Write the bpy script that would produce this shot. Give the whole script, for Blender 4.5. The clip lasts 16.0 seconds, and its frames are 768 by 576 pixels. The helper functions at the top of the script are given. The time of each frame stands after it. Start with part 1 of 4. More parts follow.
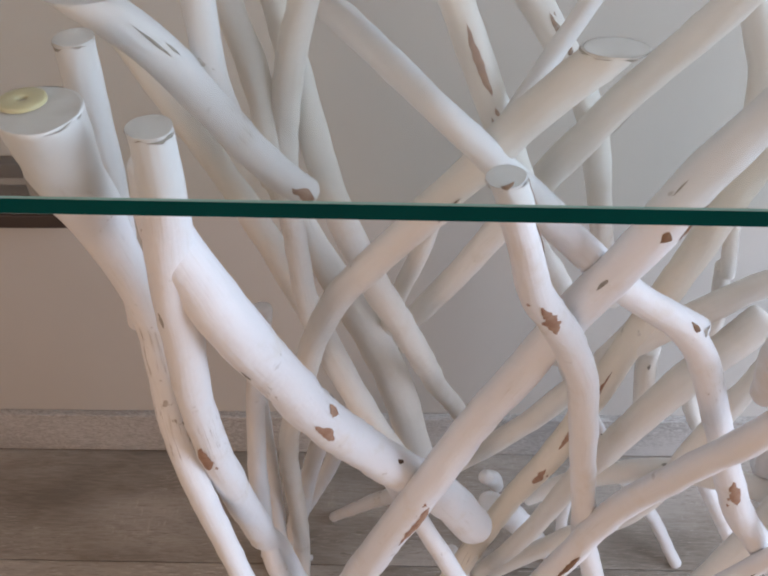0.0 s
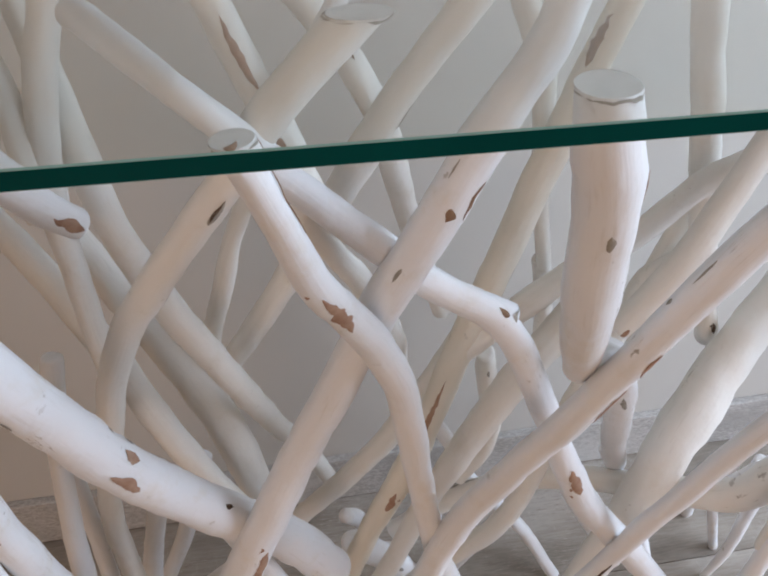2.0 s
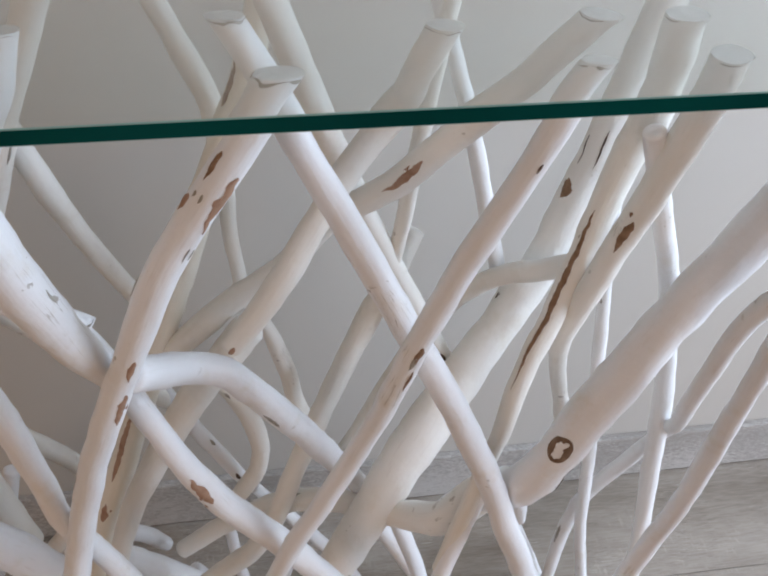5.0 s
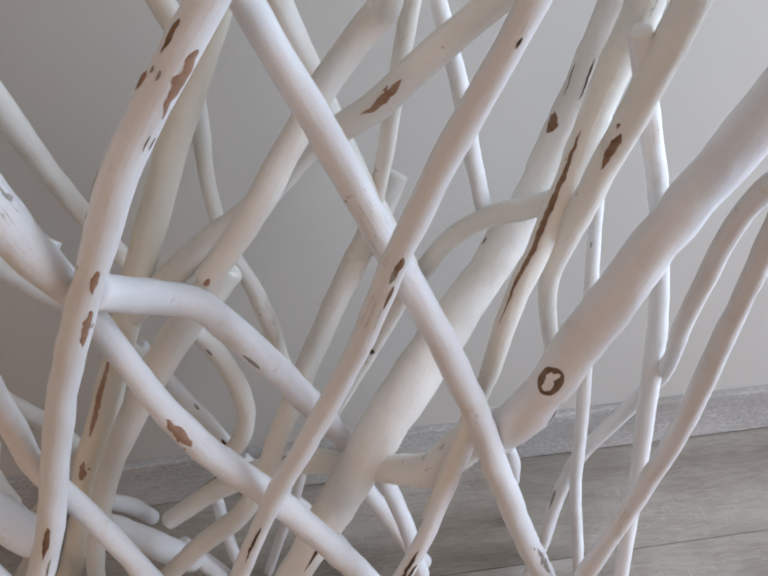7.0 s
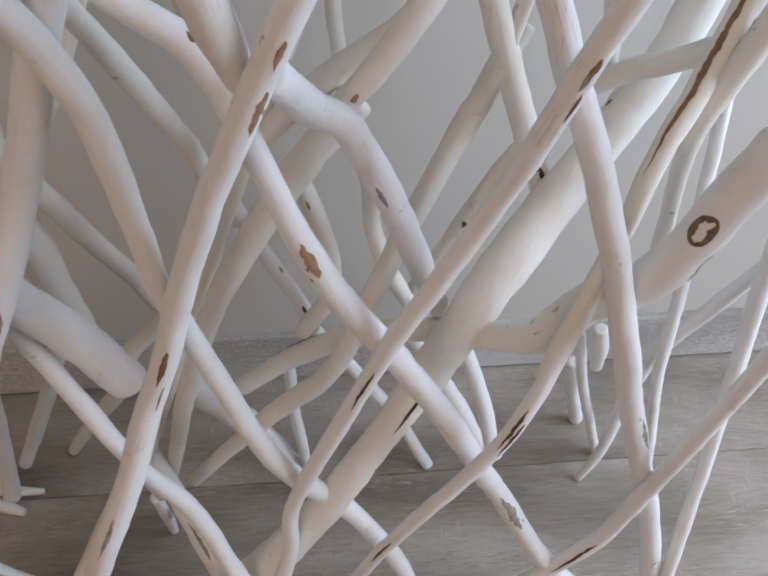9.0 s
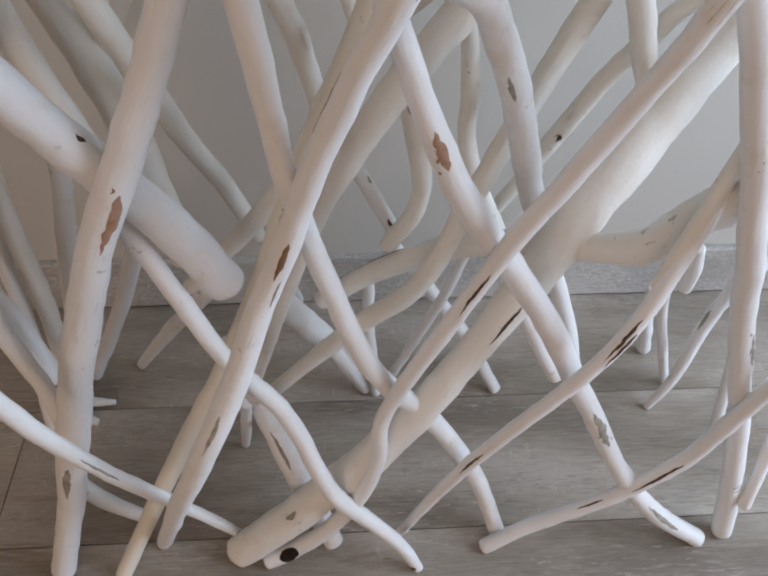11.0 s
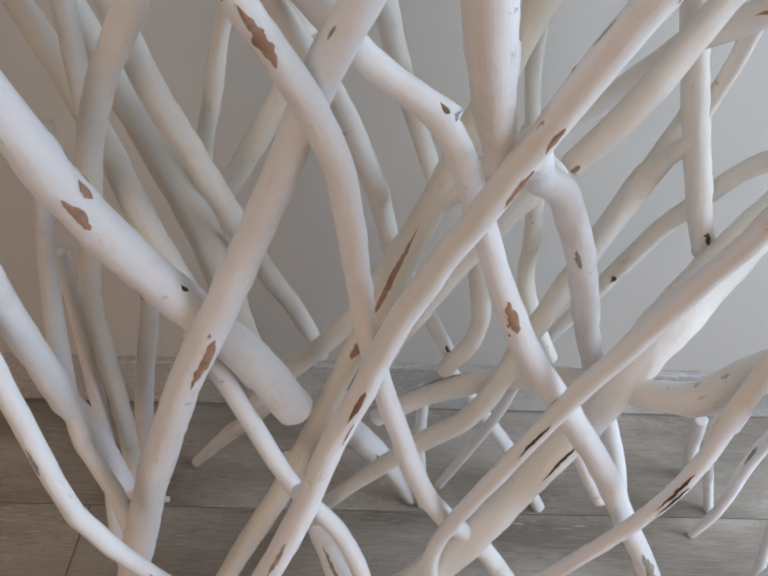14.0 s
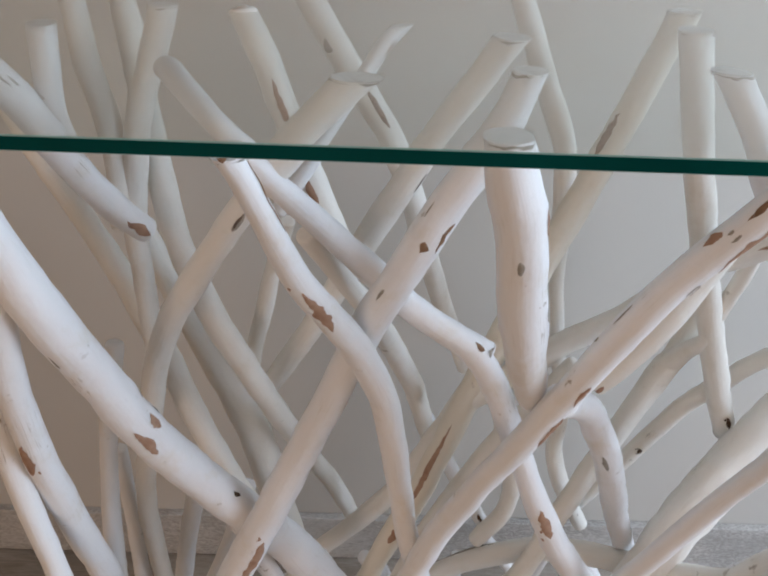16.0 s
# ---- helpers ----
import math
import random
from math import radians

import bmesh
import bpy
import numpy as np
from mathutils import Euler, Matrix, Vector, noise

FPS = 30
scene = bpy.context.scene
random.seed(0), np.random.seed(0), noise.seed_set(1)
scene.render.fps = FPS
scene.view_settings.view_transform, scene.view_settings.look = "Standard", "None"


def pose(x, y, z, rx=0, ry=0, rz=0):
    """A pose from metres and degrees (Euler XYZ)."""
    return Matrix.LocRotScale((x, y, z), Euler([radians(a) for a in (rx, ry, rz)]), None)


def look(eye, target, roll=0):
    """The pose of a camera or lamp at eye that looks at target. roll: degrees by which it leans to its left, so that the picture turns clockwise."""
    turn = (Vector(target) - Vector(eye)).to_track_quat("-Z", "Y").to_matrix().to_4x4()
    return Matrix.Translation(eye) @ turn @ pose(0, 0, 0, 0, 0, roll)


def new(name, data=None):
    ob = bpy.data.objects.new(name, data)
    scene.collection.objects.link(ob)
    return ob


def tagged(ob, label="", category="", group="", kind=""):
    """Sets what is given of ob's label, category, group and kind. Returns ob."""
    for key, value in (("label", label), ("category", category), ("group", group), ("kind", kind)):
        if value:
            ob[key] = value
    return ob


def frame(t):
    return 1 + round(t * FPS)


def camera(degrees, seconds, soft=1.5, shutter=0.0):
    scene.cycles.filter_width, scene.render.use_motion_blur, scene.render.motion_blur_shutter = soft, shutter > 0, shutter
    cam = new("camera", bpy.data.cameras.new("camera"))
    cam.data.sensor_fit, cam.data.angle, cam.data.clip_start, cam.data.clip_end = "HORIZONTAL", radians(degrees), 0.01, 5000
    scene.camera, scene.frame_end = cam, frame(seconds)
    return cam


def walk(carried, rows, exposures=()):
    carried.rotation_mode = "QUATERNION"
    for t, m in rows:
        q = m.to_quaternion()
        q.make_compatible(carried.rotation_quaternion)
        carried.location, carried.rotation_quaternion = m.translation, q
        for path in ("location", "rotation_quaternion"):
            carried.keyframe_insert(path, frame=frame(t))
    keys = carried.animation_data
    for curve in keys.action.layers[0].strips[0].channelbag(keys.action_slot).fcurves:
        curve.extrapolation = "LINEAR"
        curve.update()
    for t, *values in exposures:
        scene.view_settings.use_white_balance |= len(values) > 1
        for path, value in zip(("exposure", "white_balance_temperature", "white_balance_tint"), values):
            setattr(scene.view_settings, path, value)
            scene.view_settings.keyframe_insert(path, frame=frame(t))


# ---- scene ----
cam = camera(51.66, 16.0, soft=2.2)
PATH = [
    (0, -0.0002, -0.0007, 0.9531, 1.584, -41.660, 0.998),
    (0.5, 0.0066, -0.0071, 0.9421, -1.537, -39.257, 0.123),
    (1, 0.0161, -0.0089, 0.9224, -4.327, -37.728, 0.150),
    (1.5, 0.0327, -0.0020, 0.9170, -7.015, -37.771, 0.726),
    (2, 0.0380, 0.0051, 0.9155, -10.065, -37.808, 0.498),
    (2.5, 0.0861, -0.0084, 0.9203, -10.282, -37.171, 0.607),
    (3, 0.1435, -0.0309, 0.9228, -9.013, -36.884, 0.115),
    (3.5, 0.1789, -0.0524, 0.9261, -7.815, -36.246, 0.082),
    (4, 0.2097, -0.0676, 0.9271, -7.183, -35.599, 0.383),
    (4.5, 0.2557, -0.0756, 0.9278, -7.503, -34.626, 0.363),
    (4.7, 0.2763, -0.0713, 0.9277, -7.342, -34.809, 0.432),
    (6.8, 0.2956, -0.0864, 0.8810, -8.857, -33.719, 1.623),
    (7, 0.2889, -0.0849, 0.8747, -8.389, -34.351, 1.269),
    (7.5, 0.2677, -0.0873, 0.8550, -7.887, -35.454, 0.519),
    (8, 0.2506, -0.0927, 0.8386, -7.282, -36.444, -0.484),
    (8.5, 0.2283, -0.0934, 0.8198, -6.628, -37.685, -0.823),
    (9, 0.2038, -0.0905, 0.8108, -5.951, -39.198, -1.354),
    (9.5, 0.1808, -0.0975, 0.8004, -5.158, -40.332, -2.162),
    (10, 0.1625, -0.0993, 0.7905, -4.823, -41.240, -2.315),
    (10.2, 0.1520, -0.0985, 0.7873, -4.527, -41.693, -2.379),
    (12.3, 0.1331, -0.0942, 0.7699, -3.216, -44.214, -0.394),
    (12.5, 0.1323, -0.0942, 0.7747, -2.755, -44.253, -0.781),
    (13, 0.1235, -0.0974, 0.7907, -1.864, -42.817, -1.661),
    (13.5, 0.1181, -0.0918, 0.8206, -1.282, -39.799, -1.843),
    (14, 0.1102, -0.0914, 0.8393, -0.193, -37.888, -2.280),
    (14.5, 0.1046, -0.0902, 0.8626, 0.285, -35.759, -2.866),
    (15, 0.0994, -0.0884, 0.8862, 0.482, -33.540, -2.895),
    (15.5, 0.0975, -0.0877, 0.9111, 1.291, -31.703, -2.421),
    (16, 0.0950, -0.0861, 0.9248, 0.881, -30.575, -1.179),
]
walk(cam, [(t, pose(x, y, z, 90 + pitch, roll, yaw)) for t, x, y, z, yaw, pitch, roll in PATH], exposures=[(0.0, 0.34, 6350, 25.5), (1.0, 0.24, 6360, 24.5), (3.5, 0.02, 6520, 22.5), (7.0, -0.19, 6520, 23.5), (9.0, -0.14, 6460, 22.5), (10.0, -0.11, 6440, 21.5), (12.5, 0.02, 6370, 20.5), (14.5, 0.05, 6400, 20.0), (16.0, 0.02, 6440, 21.0)])

# ---- world, window light, added fill, exposure ----
GLASS_TOP = 0.8286
WALL_Y = 0.716
world = bpy.data.worlds.new("sky")
scene.world = world
world.use_nodes = True
wn = world.node_tree.nodes
sky = wn.new("ShaderNodeTexSky")
sky.sky_type = "NISHITA"
sky.sun_disc = False
sky.sun_elevation = radians(40)
sky.sun_rotation = radians(120)
world.node_tree.links.new(sky.outputs[0], wn["Background"].inputs[0])
wn["Background"].inputs[1].default_value = 0.08
scene.view_settings.exposure = 0.0


def window_light(name, m, sx, sy, watts, colour):
    """A rectangular area lamp at a wall opening: window sky light, or added fill."""
    data = bpy.data.lights.new(name, "AREA")
    data.shape, data.size, data.size_y, data.energy, data.color = "RECTANGLE", sx, sy, watts, colour
    ob = new(name, data)
    ob.matrix_world = m
    return ob


window_light("window_light", look((1.53, -0.05, 0.92), (0.2, 0.40, 0.40)), 1.05, 1.45, 25.0, (0.665, 0.868, 1.0))
# added warm fill from the unseen end of the room, no window known there
window_light("fill_light_rear", look((-0.9, -2.92, 1.5), (0.0, 0.7, 0.4)), 1.8, 1.5, 27.0, (1.0, 0.755, 0.50))


# ---- materials ----
def material(name):
    m = bpy.data.materials.new(name)
    m.use_nodes = True
    t = m.node_tree
    return m, t.nodes, t.links, t.nodes["Principled BSDF"]


def noise_node(nodes, links, coord, scale, detail=4, rough=0.55, stretch=(1, 1, 1)):
    mp = nodes.new("ShaderNodeMapping")
    mp.inputs["Scale"].default_value = stretch
    links.new(coord, mp.inputs["Vector"])
    n = nodes.new("ShaderNodeTexNoise")
    n.inputs["Scale"].default_value, n.inputs["Detail"].default_value, n.inputs["Roughness"].default_value = scale, detail, rough
    links.new(mp.outputs[0], n.inputs["Vector"])
    return n.outputs["Fac"]


def ramp(nodes, links, fac, stops):
    r = nodes.new("ShaderNodeValToRGB")
    while len(r.color_ramp.elements) < len(stops):
        r.color_ramp.elements.new(0.5)
    for e, (p, c) in zip(r.color_ramp.elements, stops):
        e.position, e.color = p, (*c, 1)
    links.new(fac, r.inputs[0])
    return r.outputs[0]


def bump(nodes, links, height, strength, distance, base=None):
    b = nodes.new("ShaderNodeBump")
    b.inputs["Strength"].default_value, b.inputs["Distance"].default_value = strength, distance
    links.new(height, b.inputs["Height"])
    if base:
        links.new(base, b.inputs["Normal"])
    return b.outputs[0]


def white_paint(name, tones, top):
    """Matt white paint brushed over wood: soft lumps, grain along the branch, hairline cracks, nicks and faint yellowing."""
    m, n, l, p = material(name)
    co = n.new("ShaderNodeTexCoord").outputs["Object"]
    along = n.new("ShaderNodeUVMap")
    along.uv_map = "along"
    uv = along.outputs[0]
    info = n.new("ShaderNodeObjectInfo")

    def over(fac, base, colour):
        mix = n.new("ShaderNodeMix")
        mix.data_type = "RGBA"
        l.new(fac, mix.inputs["Factor"])
        l.new(base, mix.inputs["A"])
        if isinstance(colour, tuple):
            mix.inputs["B"].default_value = (*colour, 1)
        else:
            l.new(colour, mix.inputs["B"])
        return mix.outputs["Result"]

    def times(x, y):
        q = n.new("ShaderNodeMath")
        q.operation = "MULTIPLY"
        l.new(x, q.inputs[0])
        l.new(y, q.inputs[1])
        return q.outputs[0]

    big = noise_node(n, l, co, 9, 3)
    stain = noise_node(n, l, co, 26, 6, 0.65)
    tone = ramp(n, l, info.outputs["Random"], [(0.0, tones[0]), (1.0, tones[1])])
    col = over(ramp(n, l, big, [(0.35, (0.0, 0.0, 0.0)), (0.7, (0.6, 0.6, 0.6))]), tone, top)
    col = over(ramp(n, l, stain, [(0.56, (0, 0, 0)), (0.74, (0.6, 0.6, 0.6))]), col, (0.68, 0.63, 0.54))
    # dry grain where the brush skipped
    grain = noise_node(n, l, uv, 1.0, 4, 0.6, (620, 38, 1))
    patch = noise_node(n, l, co, 17, 3)
    dry = times(ramp(n, l, grain, [(0.55, (0, 0, 0)), (0.72, (0.36, 0.36, 0.36))]), ramp(n, l, patch, [(0.48, (0, 0, 0)), (0.60, (1, 1, 1))]))
    col = over(dry, col, (0.58, 0.55, 0.50))
    # hairline cracks along the grain
    crack = noise_node(n, l, uv, 1.0, 2, 0.5, (260, 11, 1))
    where = noise_node(n, l, co, 13, 4)
    line = times(ramp(n, l, crack, [(0.488, (0, 0, 0)), (0.5, (1, 1, 1)), (0.512, (0, 0, 0))]), ramp(n, l, where, [(0.63, (0, 0, 0)), (0.67, (1, 1, 1))]))
    col = over(line, col, (0.36, 0.32, 0.275))
    # small nicks down to grey wood
    nick = noise_node(n, l, co, 105, 4, 0.6)
    spots = times(ramp(n, l, nick, [(0.66, (0, 0, 0)), (0.685, (1, 1, 1))]), ramp(n, l, where, [(0.54, (0, 0, 0)), (0.64, (0.9, 0.9, 0.9))]))
    col = over(spots, col, (0.36, 0.32, 0.275))
    l.new(col, p.inputs["Base Color"])
    p.inputs["Roughness"].default_value = 0.58
    p.inputs["Specular IOR Level"].default_value = 0.35
    lump = noise_node(n, l, co, 45, 3)
    b1 = bump(n, l, lump, 0.42, 0.004)
    fibre = noise_node(n, l, uv, 1.0, 5, 0.6, (330, 22, 1))
    b2 = bump(n, l, fibre, 0.22, 0.0014, b1)
    b3 = bump(n, l, line, -0.5, 0.0012, b2)
    l.new(bump(n, l, spots, -0.5, 0.0008, b3), p.inputs["Normal"])
    return m


def bare_wood(name, c1, c2):
    m, n, l, p = material(name)
    co = n.new("ShaderNodeTexCoord").outputs["Object"]
    g = noise_node(n, l, co, 120, 5, 0.6)
    l.new(ramp(n, l, g, [(0.3, c1), (0.7, c2)]), p.inputs["Base Color"])
    p.inputs["Roughness"].default_value = 0.85
    p.inputs["Specular IOR Level"].default_value = 0.2
    l.new(bump(n, l, g, 0.4, 0.001), p.inputs["Normal"])
    return m


def wall_paint(name, dim, lit):
    m, n, l, p = material(name)
    co = n.new("ShaderNodeTexCoord").outputs["Object"]
    a = noise_node(n, l, co, 1.7, 4)
    l.new(ramp(n, l, a, [(0.3, dim), (0.7, lit)]), p.inputs["Base Color"])
    p.inputs["Roughness"].default_value = 0.8
    f = noise_node(n, l, co, 240, 3)
    l.new(bump(n, l, f, 0.10, 0.001), p.inputs["Normal"])
    return m


def wood_board(name, light, mid, dark, rough, figure, flecks, fine=16.0, bend=16.0, streak=0.50):
    """Limed oak look: fine grain along x, cloudy figure, short dark pores, pale lime in the pores and faint saw marks."""
    m, n, l, p = material(name)
    geo = n.new("ShaderNodeTexCoord").outputs["Object"]
    info = n.new("ShaderNodeObjectInfo")
    add = n.new("ShaderNodeVectorMath")
    add.operation = "MULTIPLY_ADD"
    comb = n.new("ShaderNodeCombineXYZ")
    for i in range(3):
        l.new(info.outputs["Random"], comb.inputs[i])
    l.new(comb.outputs[0], add.inputs[0])
    add.inputs[1].default_value = (17.0, 9.0, 5.0)
    l.new(geo, add.inputs[2])
    co = add.outputs[0]
    wave = n.new("ShaderNodeTexWave")
    wave.wave_type, wave.bands_direction = "BANDS", "DIAGONAL"
    for k, v in (("Scale", fine), ("Distortion", bend), ("Detail", 4.0), ("Detail Scale", 1.6), ("Detail Roughness", 0.6)):
        wave.inputs[k].default_value = v
    mp = n.new("ShaderNodeMapping")
    mp.inputs["Scale"].default_value = (0.30, 1.6, 1.6)
    l.new(co, mp.inputs["Vector"])
    l.new(mp.outputs[0], wave.inputs["Vector"])
    cloud = noise_node(n, l, co, 5.0, 2, 0.5, (0.7, 1.8, 1.8))
    grain = noise_node(n, l, co, 190, 6, 0.72, (0.18, 2.4, 2.4))
    pores = noise_node(n, l, co, 260, 3, 0.65, (0.20, 2.3, 2.3))
    lime = noise_node(n, l, co, 230, 4, 0.65, (0.22, 2.2, 2.2))
    zone = noise_node(n, l, co, 9.0, 4, 0.6, (0.6, 1.5, 1.5))
    saw = noise_node(n, l, co, 95, 4, 0.65, (2.4, 0.55, 0.55))

    def add_up(a, ka, b):
        q = n.new("ShaderNodeMath")
        q.operation = "MULTIPLY_ADD"
        l.new(a, q.inputs[0])
        q.inputs[1].default_value = ka
        l.new(b, q.inputs[2])
        return q.outputs[0]

    def both(a, b):
        q = n.new("ShaderNodeMath")
        q.operation = "MULTIPLY"
        l.new(a, q.inputs[0])
        l.new(b, q.inputs[1])
        return q.outputs[0]

    def over(fac, base, colour):
        mx = n.new("ShaderNodeMix")
        mx.data_type = "RGBA"
        l.new(fac, mx.inputs["Factor"])
        l.new(base, mx.inputs["A"])
        mx.inputs["B"].default_value = (*colour, 1)
        return mx.outputs["Result"]

    v = add_up(wave.outputs["Fac"], figure, add_up(grain, streak, add_up(cloud, 0.05, cloud)))
    col = ramp(n, l, v, [(0.59 + figure * 0.3, dark), (0.77 + figure * 0.5, mid), (0.96 + figure * 0.7, light)])
    col = over(both(ramp(n, l, pores, [(0.34, (0.72, 0.72, 0.72)), (0.42, (0, 0, 0))]), ramp(n, l, zone, [(0.40, (0.25, 0.25, 0.25)), (0.60, (1, 1, 1))])), col, tuple(q * 0.66 for q in dark))
    pale = tuple(min(0.8, q * 1.30) for q in light)
    col = over(both(ramp(n, l, lime, [(0.58, (0, 0, 0)), (0.64, (flecks * 0.85,) * 3)]), ramp(n, l, zone, [(0.46, (0, 0, 0)), (0.62, (1, 1, 1))])), col, pale)
    col = over(both(ramp(n, l, saw, [(0.59, (0, 0, 0)), (0.67, (flecks * 0.5,) * 3)]), ramp(n, l, cloud, [(0.50, (0, 0, 0)), (0.60, (1, 1, 1))])), col, pale)
    l.new(col, p.inputs["Base Color"])
    p.inputs["Roughness"].default_value = rough
    b = bump(n, l, pores, 0.5, 0.001)
    l.new(bump(n, l, wave.outputs["Fac"], figure * 0.6, 0.001, b), p.inputs["Normal"])
    return m


def plain(name, colour, rough, spec=0.5):
    m, n, l, p = material(name)
    p.inputs["Base Color"].default_value = (*colour, 1)
    p.inputs["Roughness"].default_value = rough
    p.inputs["Specular IOR Level"].default_value = spec
    return m


def clear_glass():
    m, n, l, p = material("clear_glass")
    p.inputs["Base Color"].default_value = (0.83, 0.87, 0.845, 1)
    p.inputs["Roughness"].default_value = 0.0
    p.inputs["IOR"].default_value = 1.5
    p.inputs["Transmission Weight"].default_value = 1.0
    return m


def glass_edge():
    """The polished edge, dark green because the light has come a long way through the sheet."""
    m, n, l, p = material("glass_edge")
    co = n.new("ShaderNodeTexCoord").outputs["Object"]
    a = noise_node(n, l, co, 14, 3, 0.5, (1, 1, 0.2))
    l.new(ramp(n, l, a, [(0.35, (0.0, 0.036, 0.033)), (0.65, (0.0, 0.054, 0.049))]), p.inputs["Base Color"])
    p.inputs["Roughness"].default_value = 0.15
    p.inputs["Specular IOR Level"].default_value = 0.06
    return m


WHITE = white_paint("white_paint", ((0.775, 0.78, 0.795), (0.79, 0.788, 0.782)), (0.81, 0.812, 0.82))
# cream tone for branches further back, partly their warm shade put into the colour
CREAM_SHADE = white_paint("cream_shade_paint", ((0.785, 0.762, 0.715), (0.765, 0.735, 0.672)), (0.80, 0.786, 0.755))
YELLOWED = white_paint("yellowed_paint", ((0.76, 0.715, 0.62), (0.75, 0.70, 0.60)), (0.78, 0.75, 0.685))
WOOD_TAN = bare_wood("bare_wood", (0.29, 0.165, 0.11), (0.43, 0.285, 0.205))
WOOD_BROWN = bare_wood("brown_wood", (0.16, 0.09, 0.055), (0.30, 0.19, 0.12))
WOOD_DARK = bare_wood("dark_wood", (0.05, 0.032, 0.022), (0.13, 0.085, 0.06))
WOOD_KNOT = bare_wood("scar_wood", (0.13, 0.085, 0.06), (0.25, 0.17, 0.12))
# near black, so that a raised patch reads as a shaded hole
HOLE_BLACK = bare_wood("hole_shade", (0.010, 0.007, 0.005), (0.03, 0.02, 0.014))
WOOD_GREY = bare_wood("grey_chip", (0.22, 0.205, 0.18), (0.42, 0.39, 0.34))
CUT = bare_wood("cut_face", (0.62, 0.60, 0.56), (0.78, 0.77, 0.74))
WALL = wall_paint("wall_paint", (0.485, 0.457, 0.415), (0.52, 0.492, 0.448))
# beige of the unseen walls is made up, to throw warm light back
WALL_BOUNCE = wall_paint("warm_bounce_wall", (0.54, 0.42, 0.28), (0.58, 0.455, 0.31))
BOARD = wood_board("oak_laminate", (0.43, 0.386, 0.338), (0.315, 0.274, 0.230), (0.195, 0.163, 0.132), 0.38, 0.06, 1.0)
BOARD_PALE = wood_board("pale_oak_laminate", (0.50, 0.445, 0.38), (0.39, 0.34, 0.285), (0.28, 0.24, 0.195), 0.38, 0.06, 1.0)
SKIRT = wood_board("oak_skirting", (0.53, 0.512, 0.485), (0.445, 0.423, 0.396), (0.33, 0.308, 0.281), 0.5, 0.40, 0.35, 85.0, 20.0)
GLASS = clear_glass()
EDGE = glass_edge()
# pale colour holds the light that the bevel catches
ARRIS_GLINT = plain("glass_arris_glint", (0.20, 0.36, 0.33), 0.2)
RUBBER = plain("yellowed_rubber", (0.62, 0.55, 0.30), 0.45)
FRAME = plain("dark_frame", (0.045, 0.03, 0.024), 0.45)
MAT = plain("grey_mat", (0.30, 0.27, 0.25), 0.8)
CEILING = plain("ceiling_paint", (0.82, 0.81, 0.79), 0.85)


# ---- helpers for meshes ----
def mesh_of(bm, name, mat, smooth=True):
    me = bpy.data.meshes.new(name)
    bm.normal_update()
    bm.to_mesh(me)
    bm.free()
    for mt in mat if isinstance(mat, (list, tuple)) else [mat]:
        me.materials.append(mt)
    for f in me.polygons:
        f.use_smooth = smooth
    return me


def part(name, bm, mat, parent=None, label="", smooth=True):
    ob = new(name, mesh_of(bm, name, mat, smooth))
    if parent:
        ob.parent = parent
    return tagged(ob, label)


def box(x0, y0, z0, x1, y1, z1, bevel=0.0):
    bm = bmesh.new()
    bmesh.ops.create_cube(bm, size=1)
    bmesh.ops.transform(bm, verts=bm.verts, matrix=Matrix.Translation(((x0 + x1) / 2, (y0 + y1) / 2, (z0 + z1) / 2)) @ Matrix.Diagonal((x1 - x0, y1 - y0, z1 - z0, 1)))
    if bevel:
        bmesh.ops.bevel(bm, geom=bm.edges[:], offset=bevel, segments=2, affect="EDGES", profile=0.6)
    return bm


def setting(name, bm, mat, label, category="wall"):
    return tagged(part(name, bm, mat, None, "", False), label, category, kind="structure")


# ---- the room ----
X0, X1, Y0, H = -2.2, 1.60, -3.0, 2.55
setting("wall_north", box(X0 - 0.1, WALL_Y, -0.02, X1 + 0.1, WALL_Y + 0.1, H), WALL, "plain off-white painted wall behind the table")
setting("wall_west", box(X0 - 0.1, Y0, -0.02, X0, WALL_Y, H), WALL_BOUNCE, "unseen side wall, beige for added warm bounce")


def wall_with_window(name, axis, at, a0, a1, w0, w1, z0, z1, label):
    """A wall of 0.1 m along x or y with one window opening."""
    bm = bmesh.new()
    for (p0, p1, q0, q1) in ((a0, w0, -0.02, H), (w1, a1, -0.02, H), (w0, w1, -0.02, z0), (w0, w1, z1, H)):
        c = box(at, p0, q0, at + 0.1, p1, q1) if axis == "y" else box(p0, at - 0.1, q0, p1, at, q1)
        me = bpy.data.meshes.new("tmp")
        c.to_mesh(me)
        c.free()
        bm.from_mesh(me)
        bpy.data.meshes.remove(me)
    return setting(name, bm, WALL_BOUNCE, label)


wall_with_window("wall_east", "y", X1, Y0, WALL_Y, -0.65, 0.55, 0.1, 1.75, "unseen side wall with a tall window opening, beige for added warm bounce")
wall_with_window("wall_south", "x", Y0, X0 - 0.1, X1 + 0.1, -1.85, 0.05, 0.7, 2.3, "unseen wall with an opening for the added fill, beige for warm bounce")
setting("ceiling", box(X0 - 0.1, Y0 - 0.1, H, X1 + 0.1, WALL_Y + 0.1, H + 0.1), CEILING, "plain white ceiling", "ceiling")
